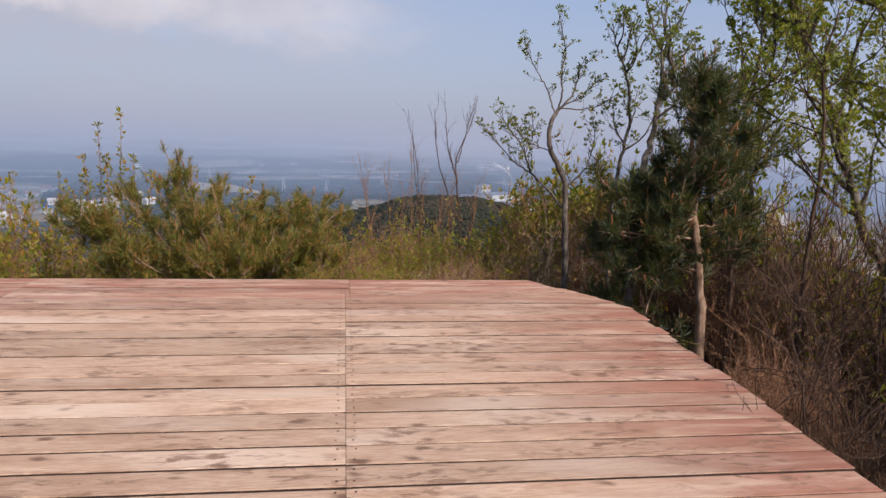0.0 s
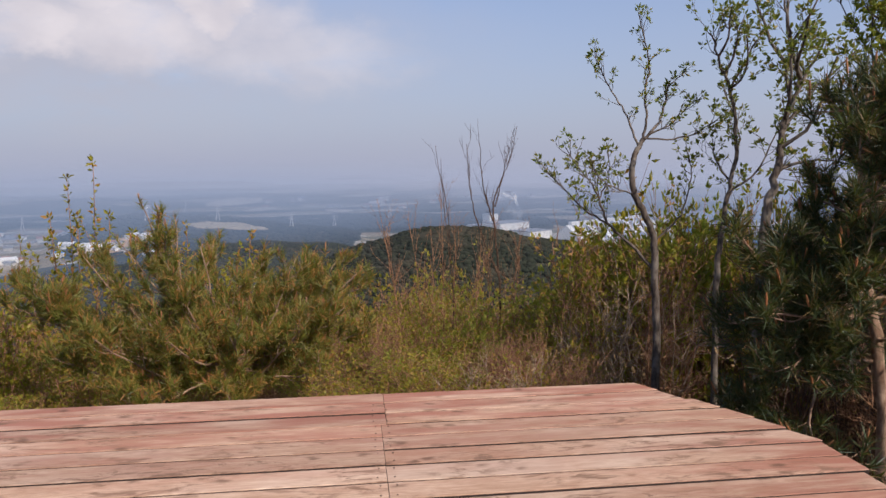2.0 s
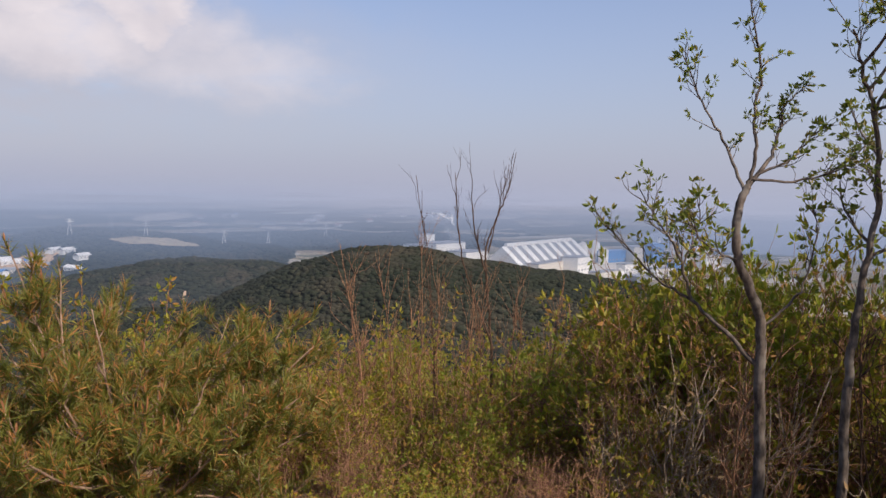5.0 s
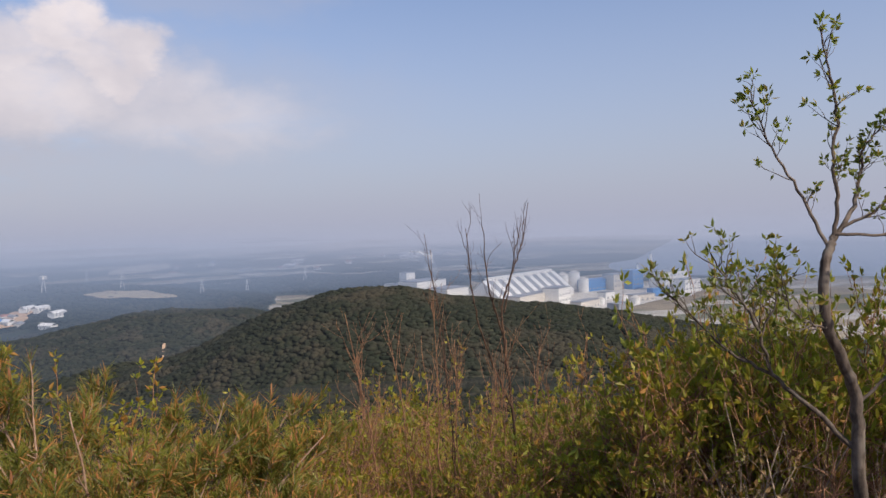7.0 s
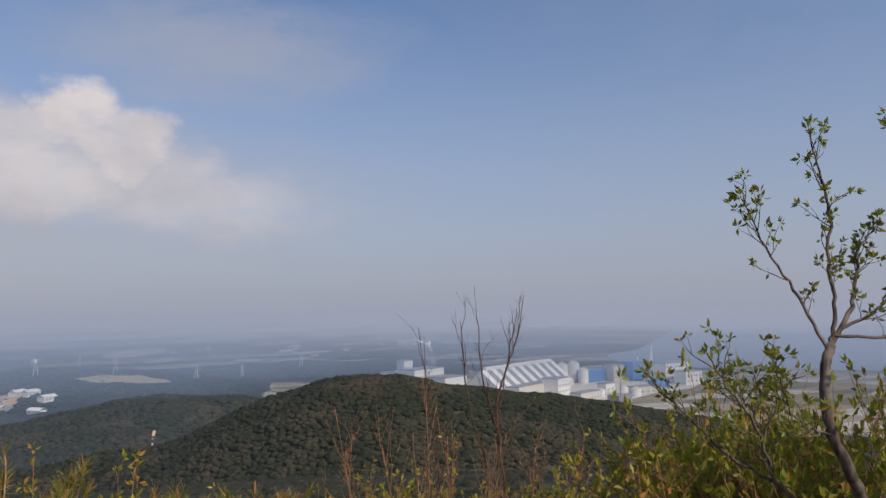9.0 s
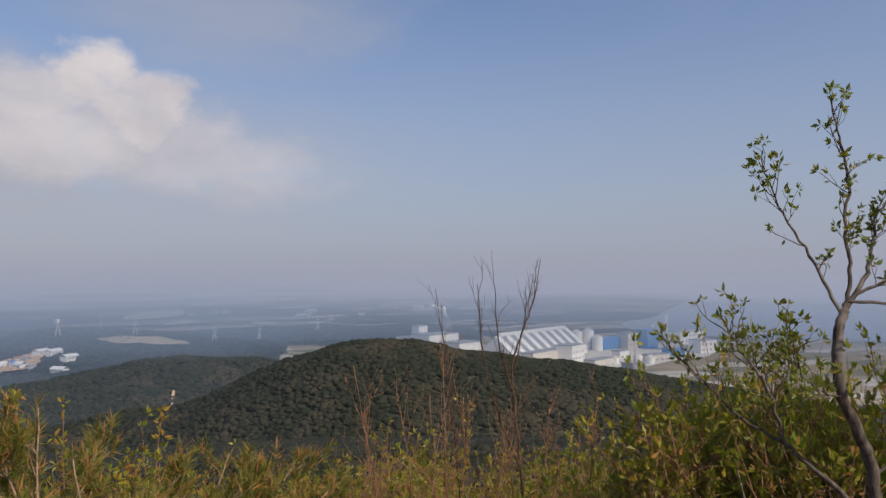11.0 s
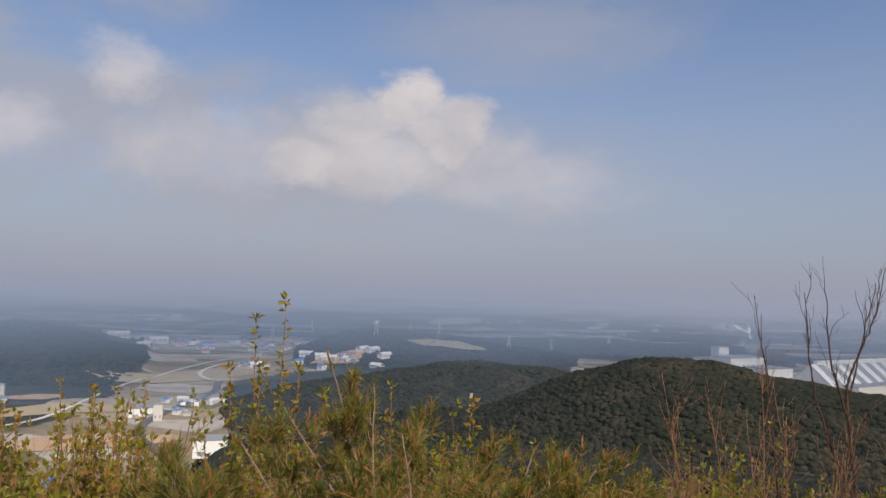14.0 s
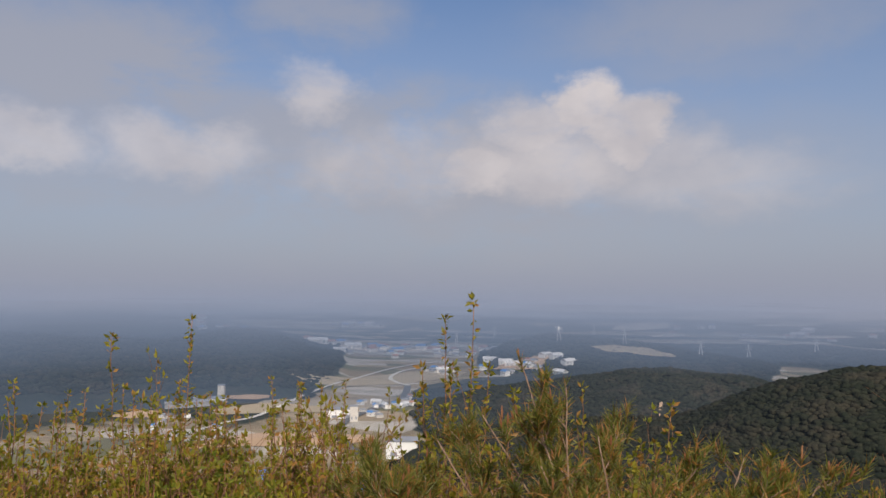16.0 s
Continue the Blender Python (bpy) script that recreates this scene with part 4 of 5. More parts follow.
slim_tree(34, "leafy_tree", [(4.6, 8.3), (4.62, 8.3, 0.2), (4.55, 8.3, 1.2), (4.7, 8.3, 2.2), (4.6, 8.3, 3.4)], 0.032,
          "slender tree thick with bright green leaves", 130, 7, 0.06, BARK_GREY, LEAF_LIGHT, 0.4, 0.65, 12)
slim_tree(35, "leafy_tree", [(5.7, 9.3), (5.7, 9.3, 0.2), (5.6, 9.3, 1.2), (5.8, 9.3, 2.4), (5.7, 9.3, 4.0)], 0.035,
          "slender tree thick with bright green leaves", 130, 7, 0.064, BARK_GREY, LEAF_LIGHT, 0.4, 0.75, 12)
slim_tree(36, "leafy_tree", [(5.3, 6.9), (5.2, 6.9, 0.2), (5.1, 6.9, 1.2), (5.0, 7.0, 2.3), (5.0, 7.0, 3.3)], 0.035,
          "slender tree thick with bright green leaves", 130, 7, 0.06, BARK_GREY, LEAF_LIGHT, 0.5, 0.7, 10)
# unseen trees right of the deck, added to cast shade on the thicket
for sd, x, y in ((37, 4.7, 1.0), (38, 5.4, 2.7), (39, 6.5, 4.5)):
    slim_tree(sd, "leafy_tree", [(x, y), (x, y, 0.3), (x - 0.1, y, 1.4), (x + 0.1, y + 0.1, 2.6), (x, y, 4.0)], 0.05,
              "slender tree thick with bright green leaves", 130, 7, 0.064, BARK_GREY, LEAF_LIGHT, 0.4, 0.85, 11)
for sd, x, y, h in ((43, 4.2, 6.9, 2.4), (44, 4.8, 6.2, 2.9), (45, 3.9, 7.5, 1.9), (46, 5.2, 5.6, 2.2)):
    slim_tree(sd, "thin_tree", [(x, y), (x, y, 0.2), (x + 0.05, y, 0.5 * h), (x - 0.05, y, 0.8 * h), (x + 0.05, y, h)], 0.024,
              "thin dark tree with bare twigs and few leaves", 70, 3, 0.052, BARK_DARK, LEAF_LIGHT, 0.3, 0.6, 11)
low_pine()
dark_pine()


def saplings():
    p = Plant(41)
    g = ground_z(2.75, 12.2)
    main = p.limb([(2.8, 12.2, g - 0.05), (2.76, 12.2, -0.33), (2.68, 12.2, 0.54), (2.67, 12.2, 0.86), (2.76, 12.2, 1.12), (2.88, 12.2, 1.39), (3.0, 12.23, 1.82)], 0.016, 0.003, 5, 0.004)
    a = p.limb([(2.70, 12.2, 0.5), (2.50, 12.15, 1.10), (2.44, 12.1, 1.61)], 0.010, 0.003, 4, 0.006)
    b = p.limb([(2.78, 12.2, -0.2), (2.45, 12.15, 0.55), (2.32, 12.1, 0.99), (2.26, 12.1, 1.60)], 0.011, 0.003, 4, 0.006)
    c = p.limb([(2.69, 12.2, 0.8), (2.84, 12.25, 1.3), (2.94, 12.25, 1.70)], 0.007, 0.0025, 4, 0.005)
    for s, n in ((main, 13), (a, 7), (b, 8), (c, 5)):
        p.dress(s, 0.0035, n, 0.34, 0, 0.03, 0.2, 2, 0.5, 0.8)
    p.finish("bare_sapling", (2.8, 12.2, g), "bare brown sapling with thin upright twigs", "sapling", BARK_DARK, DRY_LEAF)
    # tip x, y, z and foot x; the lower ones are bushier
    tips = ((1.86, 12.1, 1.56, 2.1), (1.96, 12.2, 1.42, 2.15), (1.13, 12.1, 0.94, 1.38), (1.92, 12.1, 1.02, 1.98), (1.53, 12.1, 0.61, 1.7), (2.07, 12.0, 0.63, 2.1), (2.53, 11.9, 0.59, 2.5),
            (3.01, 12.1, 0.47, 2.9), (1.28, 12.3, 0.55, 1.45), (3.53, 12.1, 0.53, 3.4), (1.75, 11.9, 0.35, 1.8), (2.75, 11.6, 0.25, 2.7), (2.3, 11.7, 0.4, 2.25))
    for seed, (x, y, z, x0) in enumerate(tips):
        q = Plant(50 + seed)
        g = ground_z(x0, y)
        tall = z > 1.3
        st = q.limb([(x0, y, g - 0.05), (x0 - 0.03, y, g + (z - g) * 0.5), (x, y, z)], 0.010, 0.0025, 5, 0.01)
        q.dress(st, 0.0035, 9 if tall else 20, 0.36 if tall else 0.5, 0, 0.03, 0.3, 2, 0.6, 0.75)
        q.finish("bare_sapling", (x0, y, g), "bare brown sapling with thin upright twigs" if tall else "bushy bare sapling with fine red-brown twigs", "sapling", BARK_DARK if tall else BARK_TWIG, DRY_LEAF)


saplings()
shoot_shrub(61, "tall_shrub", [(-2.11, 13.38, 1.40), (-2.44, 13.6, 1.20), (-1.95, 13.4, 0.75), (-2.62, 13.4, 0.72), (-2.3, 13.2, 0.65), (-1.72, 13.4, 0.5), (-2.83, 13.4, 0.08)], "tall leafy green shoots rising behind the pine", LEAF_YELLOW, 3, 0.085, 0.05)
shoot_shrub(62, "tall_shrub", [(-1.08, 13.5, 0.59), (-1.42, 13.4, 0.67), (-0.27, 13.4, 0.47), (-0.54, 13.4, 0.11)], "thin leafy green shoots rising behind the pine", LEAF_YELLOW, 3, 0.08, 0.05)
shoot_shrub(63, "tall_shrub", [(-5.16, 13.4, 1.14), (-6.16, 13.4, 0.93), (-5.5, 13.3, 0.3), (-5.9, 13.6, 0.2), (-4.8, 13.4, 0.25), (-6.5, 13.3, 0.1)], "yellow-green leafy shrub with two long shoots", LEAF_YELLOW, 3, 0.08, 0.055)
for sd, (az, r) in enumerate(((-44.5, 7.6), (-40.5, 8.6), (-36.5, 7.4), (-32.5, 8.2), (-28.5, 7.6), (-24.8, 8.4))):
    _x, _y = polar(az, r)
    _q = random.Random(sd)
    shoot_shrub(70 + sd, "leafy_shrub", [(_x + _q.uniform(-0.45, 0.45), _y + _q.uniform(-0.3, 0.3), 1.6 + r * math.tan(radians(_q.uniform(-10.5, -7.6)))) for _ in range(7)],
                "olive leafy shrub with upright whippy shoots", LEAF_YELLOW, 3, 0.062, 0.05)

PROTOS = {"y": [], "b": [], "g": [], "d": [], "k": []}
for k in range(4):
    PROTOS["y"].append(shrub_proto(100 + k, "budding_shrub", "yellow-green budding shrub on the slope", 10, 4, 0.042, BARK_TWIG, LEAF_YELLOW, 9))
    PROTOS["b"].append(shrub_proto(120 + k, "bare_shrub", "bare red-brown twiggy shrub on the slope", 13, 0, 0.03, BARK_TWIG, DRY_LEAF, 11, sub=3))
for k in range(3):
    # the thicket's shade is put into its twig colour
    PROTOS["k"].append(shrub_proto(180 + k, "thicket_shrub", "tangled bare thicket shrub, shade painted into its dark brown twigs", 11, 0, 0.03, BARK_DARK, DRY_LEAF, 8, sub=3, spread=0.7))
    PROTOS["g"].append(shrub_proto(140 + k, "leafy_shrub", "fresh green leafy shrub on the slope", 10, 6, 0.043, BARK_TWIG, LEAF_LIGHT, 10))
    PROTOS["d"].append(shrub_proto(160 + k, "dry_shrub", "pale dry shrub with withered brown leaves", 11, 1, 0.034, BARK_PALE, DRY_LEAF, 8))


def skyline(az):
    """How high the undergrowth reaches, as an angle seen from the end of the deck."""
    return float(np.interp(az, (-60, -42, -26, -22, -8, 0, 10, 18, 30, 36, 40, 46, 60, 90, 150), (-10, -11, -12, -13, -13, -13, -14, -12.5, -10, -9, -7.5, -5.5, -4, -3, -8)))


def undergrowth():
    rng = random.Random(77)
    used = {id(o): False for v in PROTOS.values() for o in v}

    def place(kind, x, y, h):
        ob = rng.choice(PROTOS[kind])
        s = h * rng.uniform(0.85, 1.0)
        wide = min(1.8, max(0.75, s * 0.82)) * rng.uniform(0.85, 1.15)
        z = ground_z(x, y)
        m = pose(x, y, z, rng.uniform(-5, 5), rng.uniform(-5, 5), rng.uniform(0, 360)) @ Matrix.Diagonal((wide, wide, s, 1))
        if not used[id(ob)]:
            used[id(ob)] = True
            ob.matrix_basis = m
        else:
            copy_thing(ob, pose(0, 0, 0)).matrix_basis = m

    n = 0
    tries = 0
    while n < 380 and tries < 6000:
        tries += 1
        az = rng.uniform(-66, 112)
        r = 2.0 + 15.0 * rng.random() ** 1.6
        x, y = polar(az, r)
        u = x * DU[0] + y * DU[1]
        v = x * DV[0] + y * DV[1]
        if v < 8.2 and u < 1.15 or az >= 54 and x < 4.0:
            continue
        g = ground_z(x, y)
        top = 1.6 + r * math.tan(radians(skyline(az)))
        # low growth close to the deck, and next to none before the young pine
        top = min(top, float(np.interp(az, (-24, -20, 20, 34, 40, 46, 60), (0.4, -0.1, 0.0, 0.1, 0.3, 0.75, 1.2))) + rng.uniform(-0.35, 0.15))
        if az < -19 and r < 6.2:
            top = min(top, -0.7)
        if -19 < az < 14 and r < 6.4:
            top = min(top, -0.95)
        if r < 3.6:
            top = min(top, 0.05)
        elif 30 < az < 48 and r < 5.0:
            top = min(top, 0.1)
        h = min(top - g, 2.6) * rng.uniform(0.72, 1.04)
        if h < 0.35:
            continue
        if az < -22:
            kind = rng.choice("yyygy")
        elif az < 12:
            kind = rng.choice("yybg")
        elif az < 34:
            kind = rng.choice("yyygby" if r > 3.4 else "yyyb")
        elif az < 56:
            kind = rng.choice("ggyyyb" if r > 5.0 else "bbybd")
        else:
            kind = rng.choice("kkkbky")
        place(kind, x, y, h)
        n += 1
    # leafy yellow-green growth at the deck's left end
    for _ in range(16):
        az, r = rng.uniform(-52, -20.5), rng.uniform(6.8, 10.0)
        x, y = polar(az, r)
        top = 1.6 + r * math.tan(radians(-9.2 + rng.uniform(-2.4, 0.8)))
        place(rng.choice("yyyyg"), x, y, top - ground_z(x, y))
    # taller leafy bushes behind the bent tree
    for _ in range(34):
        az, r = rng.uniform(43, 62), rng.uniform(5.4, 8.5)
        x, y = polar(az, r)
        top = 1.6 + r * math.tan(radians(float(np.interp(az, (43, 47, 62), (-8.0, -5.6, -4.5))) + rng.uniform(-2.5, 0.4)))
        place(rng.choice("ygyyg"), x, y, top - ground_z(x, y))
    # low red-brown twigs along the deck's side
    for _ in range(26):
        u, v = rng.uniform(1.15, 1.9), rng.uniform(0.4, 6.0)
        place(rng.choice("bbk"), *deck_xy(u, v), rng.uniform(0.5, 0.85))
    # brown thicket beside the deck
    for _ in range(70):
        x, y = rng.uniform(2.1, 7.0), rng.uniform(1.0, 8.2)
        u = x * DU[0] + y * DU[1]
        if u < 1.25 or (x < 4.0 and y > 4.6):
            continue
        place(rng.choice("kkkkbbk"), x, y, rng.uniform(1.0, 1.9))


undergrowth()


# ---- the valley, its villages and the factory ----
def spot(az, el):
    """The place on the land that lies in this direction from the lookout."""
    r = np.geomspace(40, 4800, 900)
    x, y = EYE[0] + r * math.sin(radians(az)), EYE[1] + r * math.cos(radians(az))
    z = land(x, y)[0]
    under = np.nonzero(1.6 + r * math.tan(radians(el)) <= z)[0]
    i = under[0] if len(under) else len(r) - 1
    return float(x[i]), float(y[i]), float(z[i])


def patch(name, az, el, a, b, turn, mat, label, category, seed, lift=0.7):
    """A bare or tilled piece of ground laid over the land."""
    rng = np.random.RandomState(seed)
    cx, cy, _ = spot(az, el)
    n, rings = 30, 6
    th = np.linspace(0, 2 * math.pi, n, endpoint=False)
    edge = 1 + 0.14 * np.sin(th * 2 + rng.rand() * 6) + 0.10 * np.sin(th * 3 + rng.rand() * 6) + 0.06 * np.sin(th * 7 + rng.rand() * 6)
    vs, fs = [(0, 0)], []
    co, si = math.cos(radians(turn)), math.sin(radians(turn))
    pts = [(0.0, 0.0)]
    for q in range(1, rings + 1):
        for t, e in zip(th, edge):
            px, py = a * e * q / rings * math.cos(t), b * e * q / rings * math.sin(t)
            pts.append((px * co - py * si, px * si + py * co))
    pts = np.array(pts)
    z = land(pts[:, 0] + cx, pts[:, 1] + cy)[0] + lift
    for j in range(n):
        fs.append((0, 1 + j, 1 + (j + 1) % n))
    for q in range(rings - 1):
        for j in range(n):
            o = 1 + q * n
            fs.append((o + j, o + n + j, o + n + (j + 1) % n, o + (j + 1) % n))
    s = Soup()
    s.add(np.column_stack([pts[:, 0] + cx, pts[:, 1] + cy, z]), fs)
    return tagged(part(name, s, mat, smooth=True), label, category, kind="structure")


def ribbon(name, points, width, mat, label, lift=1.2):
    """A road or stream laid along the land through directions seen from the lookout."""
    p = spline([spot(*q)[:2] + (0.0,) for q in points], 10)
    t = np.gradient(p[:, :2], axis=0)
    t /= np.linalg.norm(t, axis=1)[:, None]
    nrm = np.column_stack([-t[:, 1], t[:, 0]]) * width / 2
    z = land(p[:, 0], p[:, 1])[0] + lift
    l, r = p[:, :2] + nrm, p[:, :2] - nrm
    n = len(p)
    s = Soup()
    s.add(np.vstack([np.column_stack([l, z]), np.column_stack([r, z])]), [(i, i + 1, n + i + 1, n + i) for i in range(n - 1)])
    return tagged(part(name, s, mat), label, "road", kind="structure")


def canopy(name, n, r_lo, r_hi, a_lo, a_hi, size, seed, label, need=0.55):
    rng = np.random.RandomState(seed)
    r = np.sqrt(rng.uniform(r_lo ** 2, r_hi ** 2, n * 2))
    az = rng.uniform(a_lo, a_hi, n * 2)
    x, y = EYE[0] + r * np.sin(np.radians(az)), EYE[1] + r * np.cos(np.radians(az))
    z, w = land(x, y)
    ok = np.nonzero(w > need)[0][:n]
    x, y, z = x[ok], y[ok], z[ok]
    m = len(ok)
    g = (1 + 5 ** 0.5) / 2
    ico = np.array([(-1, g, 0), (1, g, 0), (-1, -g, 0), (1, -g, 0), (0, -1, g), (0, 1, g), (0, -1, -g), (0, 1, -g), (g, 0, -1), (g, 0, 1), (-g, 0, -1), (-g, 0, 1)]) / 1.9
    tri = np.array([(0, 11, 5), (0, 5, 1), (0, 1, 7), (0, 7, 10), (0, 10, 11), (1, 5, 9), (5, 11, 4), (11, 10, 2), (10, 7, 6), (7, 1, 8),
                    (3, 9, 4), (3, 4, 2), (3, 2, 6), (3, 6, 8), (3, 8, 9), (4, 9, 5), (2, 4, 11), (6, 2, 10), (8, 6, 7), (9, 8, 1)])
    s = size * rng.uniform(0.5, 1.4, m)
    tall = s * rng.uniform(0.4, 0.75, m)
    v = ico[None] * (1 + rng.uniform(-0.2, 0.2, (m, 12, 1)))
    v = v * np.stack([s, s, tall], 1)[:, None, :] + np.stack([x, y, z + tall * 0.28], 1)[:, None, :]
    f = (tri[None] + (np.arange(m) * 12)[:, None, None]).reshape(-1, 3)
    me = bpy.data.meshes.new(name)
    me.from_pydata(v.reshape(-1, 3).tolist(), [], f.tolist())
    me.polygons.foreach_set("use_smooth", [True] * len(me.polygons))
    me.materials.append(CANOPY_NEAR)
    tagged(new(name, me), label, "forest", kind="stuff")


canopy("hill_forest", 42000, 200, 540, -14, 50, 2.1, 1, "dense dark pine forest over the near hill")
canopy("slope_forest", 9000, 42, 200, -40, 75, 1.1, 5, "young wood on the slope below the deck")
canopy("ridge_forest", 22000, 480, 900, -24, 24, 3.0, 2, "dense forest over the second ridge")
canopy("far_forest", 10000, 900, 1600, -56, -14, 4.6, 3, "hazy blue forest on the far ridge", 0.7)
canopy("valley_forest", 14000, 1060, 2100, -14, 32, 4.6, 4, "hazy woods between the fields of the plain", 0.75)

patch("field", 1.6, -4.75, 58, 22, 8, STUBBLE, "pale dry field on a low rise", "field", 1, 4.5)
patch("field", 13.5, -3.2, 110, 30, 0, SOIL_PALE, "pale strip of dry field", "field", 2, 2.5)
patch("field", -25.5, -11.6, 80, 26, 38, SOIL, "orange-brown tilled field in the valley", "field", 3)
patch("field", -22.5, -9.2, 120, 34, 42, STUBBLE, "tan rice stubble in the valley", "field", 4)
patch("field", -17.5, -7.2, 130, 60, 50, STUBBLE, "tan rice stubble in the valley", "field", 5)
patch("bare_hill", -35.8, -9.4, 24, 18, 0, SOIL, "cleared orange soil at the forest's edge", "clearing", 6, 1.4)
patch("bare_hill", -28.3, -8.5, 24, 14, 20, SOIL, "red earth cutting in the forest", "clearing", 7, 2.2)
patch("bare_hill", -7.0, -6.0, 46, 24, 20, SOIL, "pale graded soil with houses", "clearing", 8, 4.0)
patch("yard", 37.5, -6.2, 220, 120, 10, CONCRETE, "pale factory yard", "yard", 9, 0.8)
patch("yard", -17.6, -4.8, 150, 70, 0, SOIL_PALE, "pale ground of a distant village", "clearing", 10, 1.5)
patch("trail", 3.4, -9.0, 1.2, 17, -6, SOIL, "bare earth firebreak on the ridge", "trail", 11, 2.2)
for i, (a, e, w) in enumerate(((22, -2.3, 160), (8, -2.0, 220), (-6, -2.2, 190), (-14, -2.6, 120), (27, -2.6, 150), (2, -2.9, 110), (17, -1.7, 200), (-22, -2.9, 90), (12, -2.5, 140), (-2, -1.7, 240), (-10, -1.8, 220), (4, -3.5, 80), (25, -1.8, 200), (-18, -2.1, 160), (10, -3.7, 70))):
    patch("far_field", a, e, w, w * 0.5, 6 * i, SOIL_PALE if i % 3 else STUBBLE, "pale dry fields far across the plain", "field", 20 + i, 6.0)

ribbon("road", [(-36, -11.9), (-30.6, -10.4), (-26.9, -9.6), (-21.4, -7.4), (-17, -6.3), (-13.5, -5.8)], 5.5, CONCRETE, "straight pale road along the valley's edge")
ribbon("road", [(-19.0, -15.2), (-18.2, -13.8), (-20.6, -12.2), (-21.4, -11.4), (-20.9, -10.4), (-18.6, -9.4), (-16.4, -8.6), (-16.0, -7.7)], 9.0, ASPHALT, "grey road bending round the foot of the hill")
ribbon("road", [(-16.0, -7.7), (-17.4, -7.1), (-16.2, -6.5), (-13.2, -6.1)], 6.0, CONCRETE, "narrow pale road winding through the fields")


def house(seed, w, d, h, mats, label, name="house", cat="house"):
    hs = thing(name, (0, 0, 0), label, cat, "valley houses")
    s = Soup()
    s.box((0, 0, h / 2 - 0.5), (w, d, h + 1.0))
    part("wall", s, mats[0], hs)
    r = Soup()
    k = w * 0.54
    rise = d * 0.28
    r.add([(-k, -d * 0.56, h - 0.2), (k, -d * 0.56, h - 0.2), (k, 0, h + rise), (-k, 0, h + rise), (-k, d * 0.56, h - 0.2), (k, d * 0.56, h - 0.2),
           (-k, -d * 0.56, h + 0.1), (k, -d * 0.56, h + 0.1), (k, 0, h + rise + 0.3), (-k, 0, h + rise + 0.3), (-k, d * 0.56, h + 0.1), (k, d * 0.56, h + 0.1)],
          [(6, 7, 8, 9), (9, 8, 11, 10), (3, 2, 1, 0), (4, 5, 2, 3), (0, 1, 7, 6), (10, 11, 5, 4), (1, 2, 8, 7), (2, 5, 11, 8), (0, 6, 9, 3), (3, 9, 10, 4)])
    part("roof", r, mats[1], hs)
    for q in range(3):
        b = Soup()
        b.box((-w * 0.3 + q * w * 0.3, -d / 2 - 0.05, h * 0.55), (w * 0.14, 0.2, h * 0.35))
        part("window", b, GREY, hs)
    return hs


def villages():
    rng = random.Random(8)
    kinds = [house(1, 11, 8, 4.5, (WHITE, ROOF_RED), "white house with a faded red roof"), house(2, 13, 8, 4, (CONCRETE, GREY), "pale house with a grey roof"),
             house(3, 12, 9, 6, (WHITE, BLUE), "white house with a blue metal roof"), house(4, 22, 11, 6, (WHITE, WHITE), "long white farm building", "farm_shed", "shed")]
    first = [True] * 4
    # azimuth, elevation, spread in metres, number
    for az, el, sp, n in ((-17.2, -9.3, 38, 11), (-18.8, -9.9, 26, 6), (-17.8, -4.9, 130, 34), (-7.2, -5.9, 55, 16), (-13.8, -6.6, 60, 10), (-32.5, -10.0, 42, 5),
                          (-15, -5.3, 120, 14), (-31, -2.9, 120, 12), (13, -3.2, 110, 8), (-21, -3.0, 90, 8), (6, -3.2, 140, 8), (22.5, -2.6, 120, 8)):
        cx, cy, _ = spot(az, el)
        for _ in range(n):
            x, y = cx + rng.gauss(0, sp * 0.6), cy + rng.gauss(0, sp * 0.45)
            k = rng.choice((0, 0, 1, 1, 1, 2, 3))
            m = pose(x, y, ground_z(x, y) + 0.6, 0, 0, rng.uniform(-60, 60))
            if math.hypot(cx, cy) < 1000:
                m = m @ Matrix.Diagonal((0.58, 0.58, 0.6, 1))
            if math.hypot(cx, cy) > 1500:
                m = m @ Matrix.Diagonal((1.7, 1.7, 1.5, 1))
            if first[k]:
                first[k] = False
                kinds[k].matrix_basis = m
            else:
                copy_thing(kinds[k], pose(0, 0, 0)).matrix_basis = m


villages()


def block(name, az, r, size, turn, mat, label, cat="building", flat=True, base=-130.0):
    """A works building with a parapet roof, rows of openings and a roof unit."""
    x, y = polar(az, r)
    ob = thing(name, (x, y, min(base, ground_z(x, y)) if r > 900 and az > 0 else ground_z(x, y) - 0.5), label, cat)
    ob.rotation_euler = (0, 0, radians(turn))
    w, d, h = size
    s = Soup()
    s.box((0, 0, h / 2), (w, d, h))
    part("wall", s, mat, ob)
    t = Soup()
    t.box((0, 0, h + 0.5), (w + 0.8, d + 0.8, 1.0))
    part("roof", t, GREY if mat is not BLUE else BLUE, ob)
    n = max(2, int(w / 9))
    for i in range(n):
        for q in range(max(1, int(h / 11))):
            b = Soup()
            b.box((-w / 2 + (i + 0.5) * w / n, -d / 2 - 0.1, h * 0.28 + q * 9), (w / n * 0.42, 0.4, 2.6))
            part("window", b, GREY, ob)
    return ob


def silo(az, r, rad, h, label):
    x, y = polar(az, r)
    ob = thing("silo", (x, y, -130.0), label, "silo")
    s = Soup()
    s.cyl((0, 0, 0), rad, rad, h, 20)
    part("drum", s, WHITE, ob, smooth=False)
    c = Soup()
    c.cyl((0, 0, h), rad * 1.03, rad * 0.25, rad * 0.45, 20)
    part("cap", c, CONCRETE, ob)


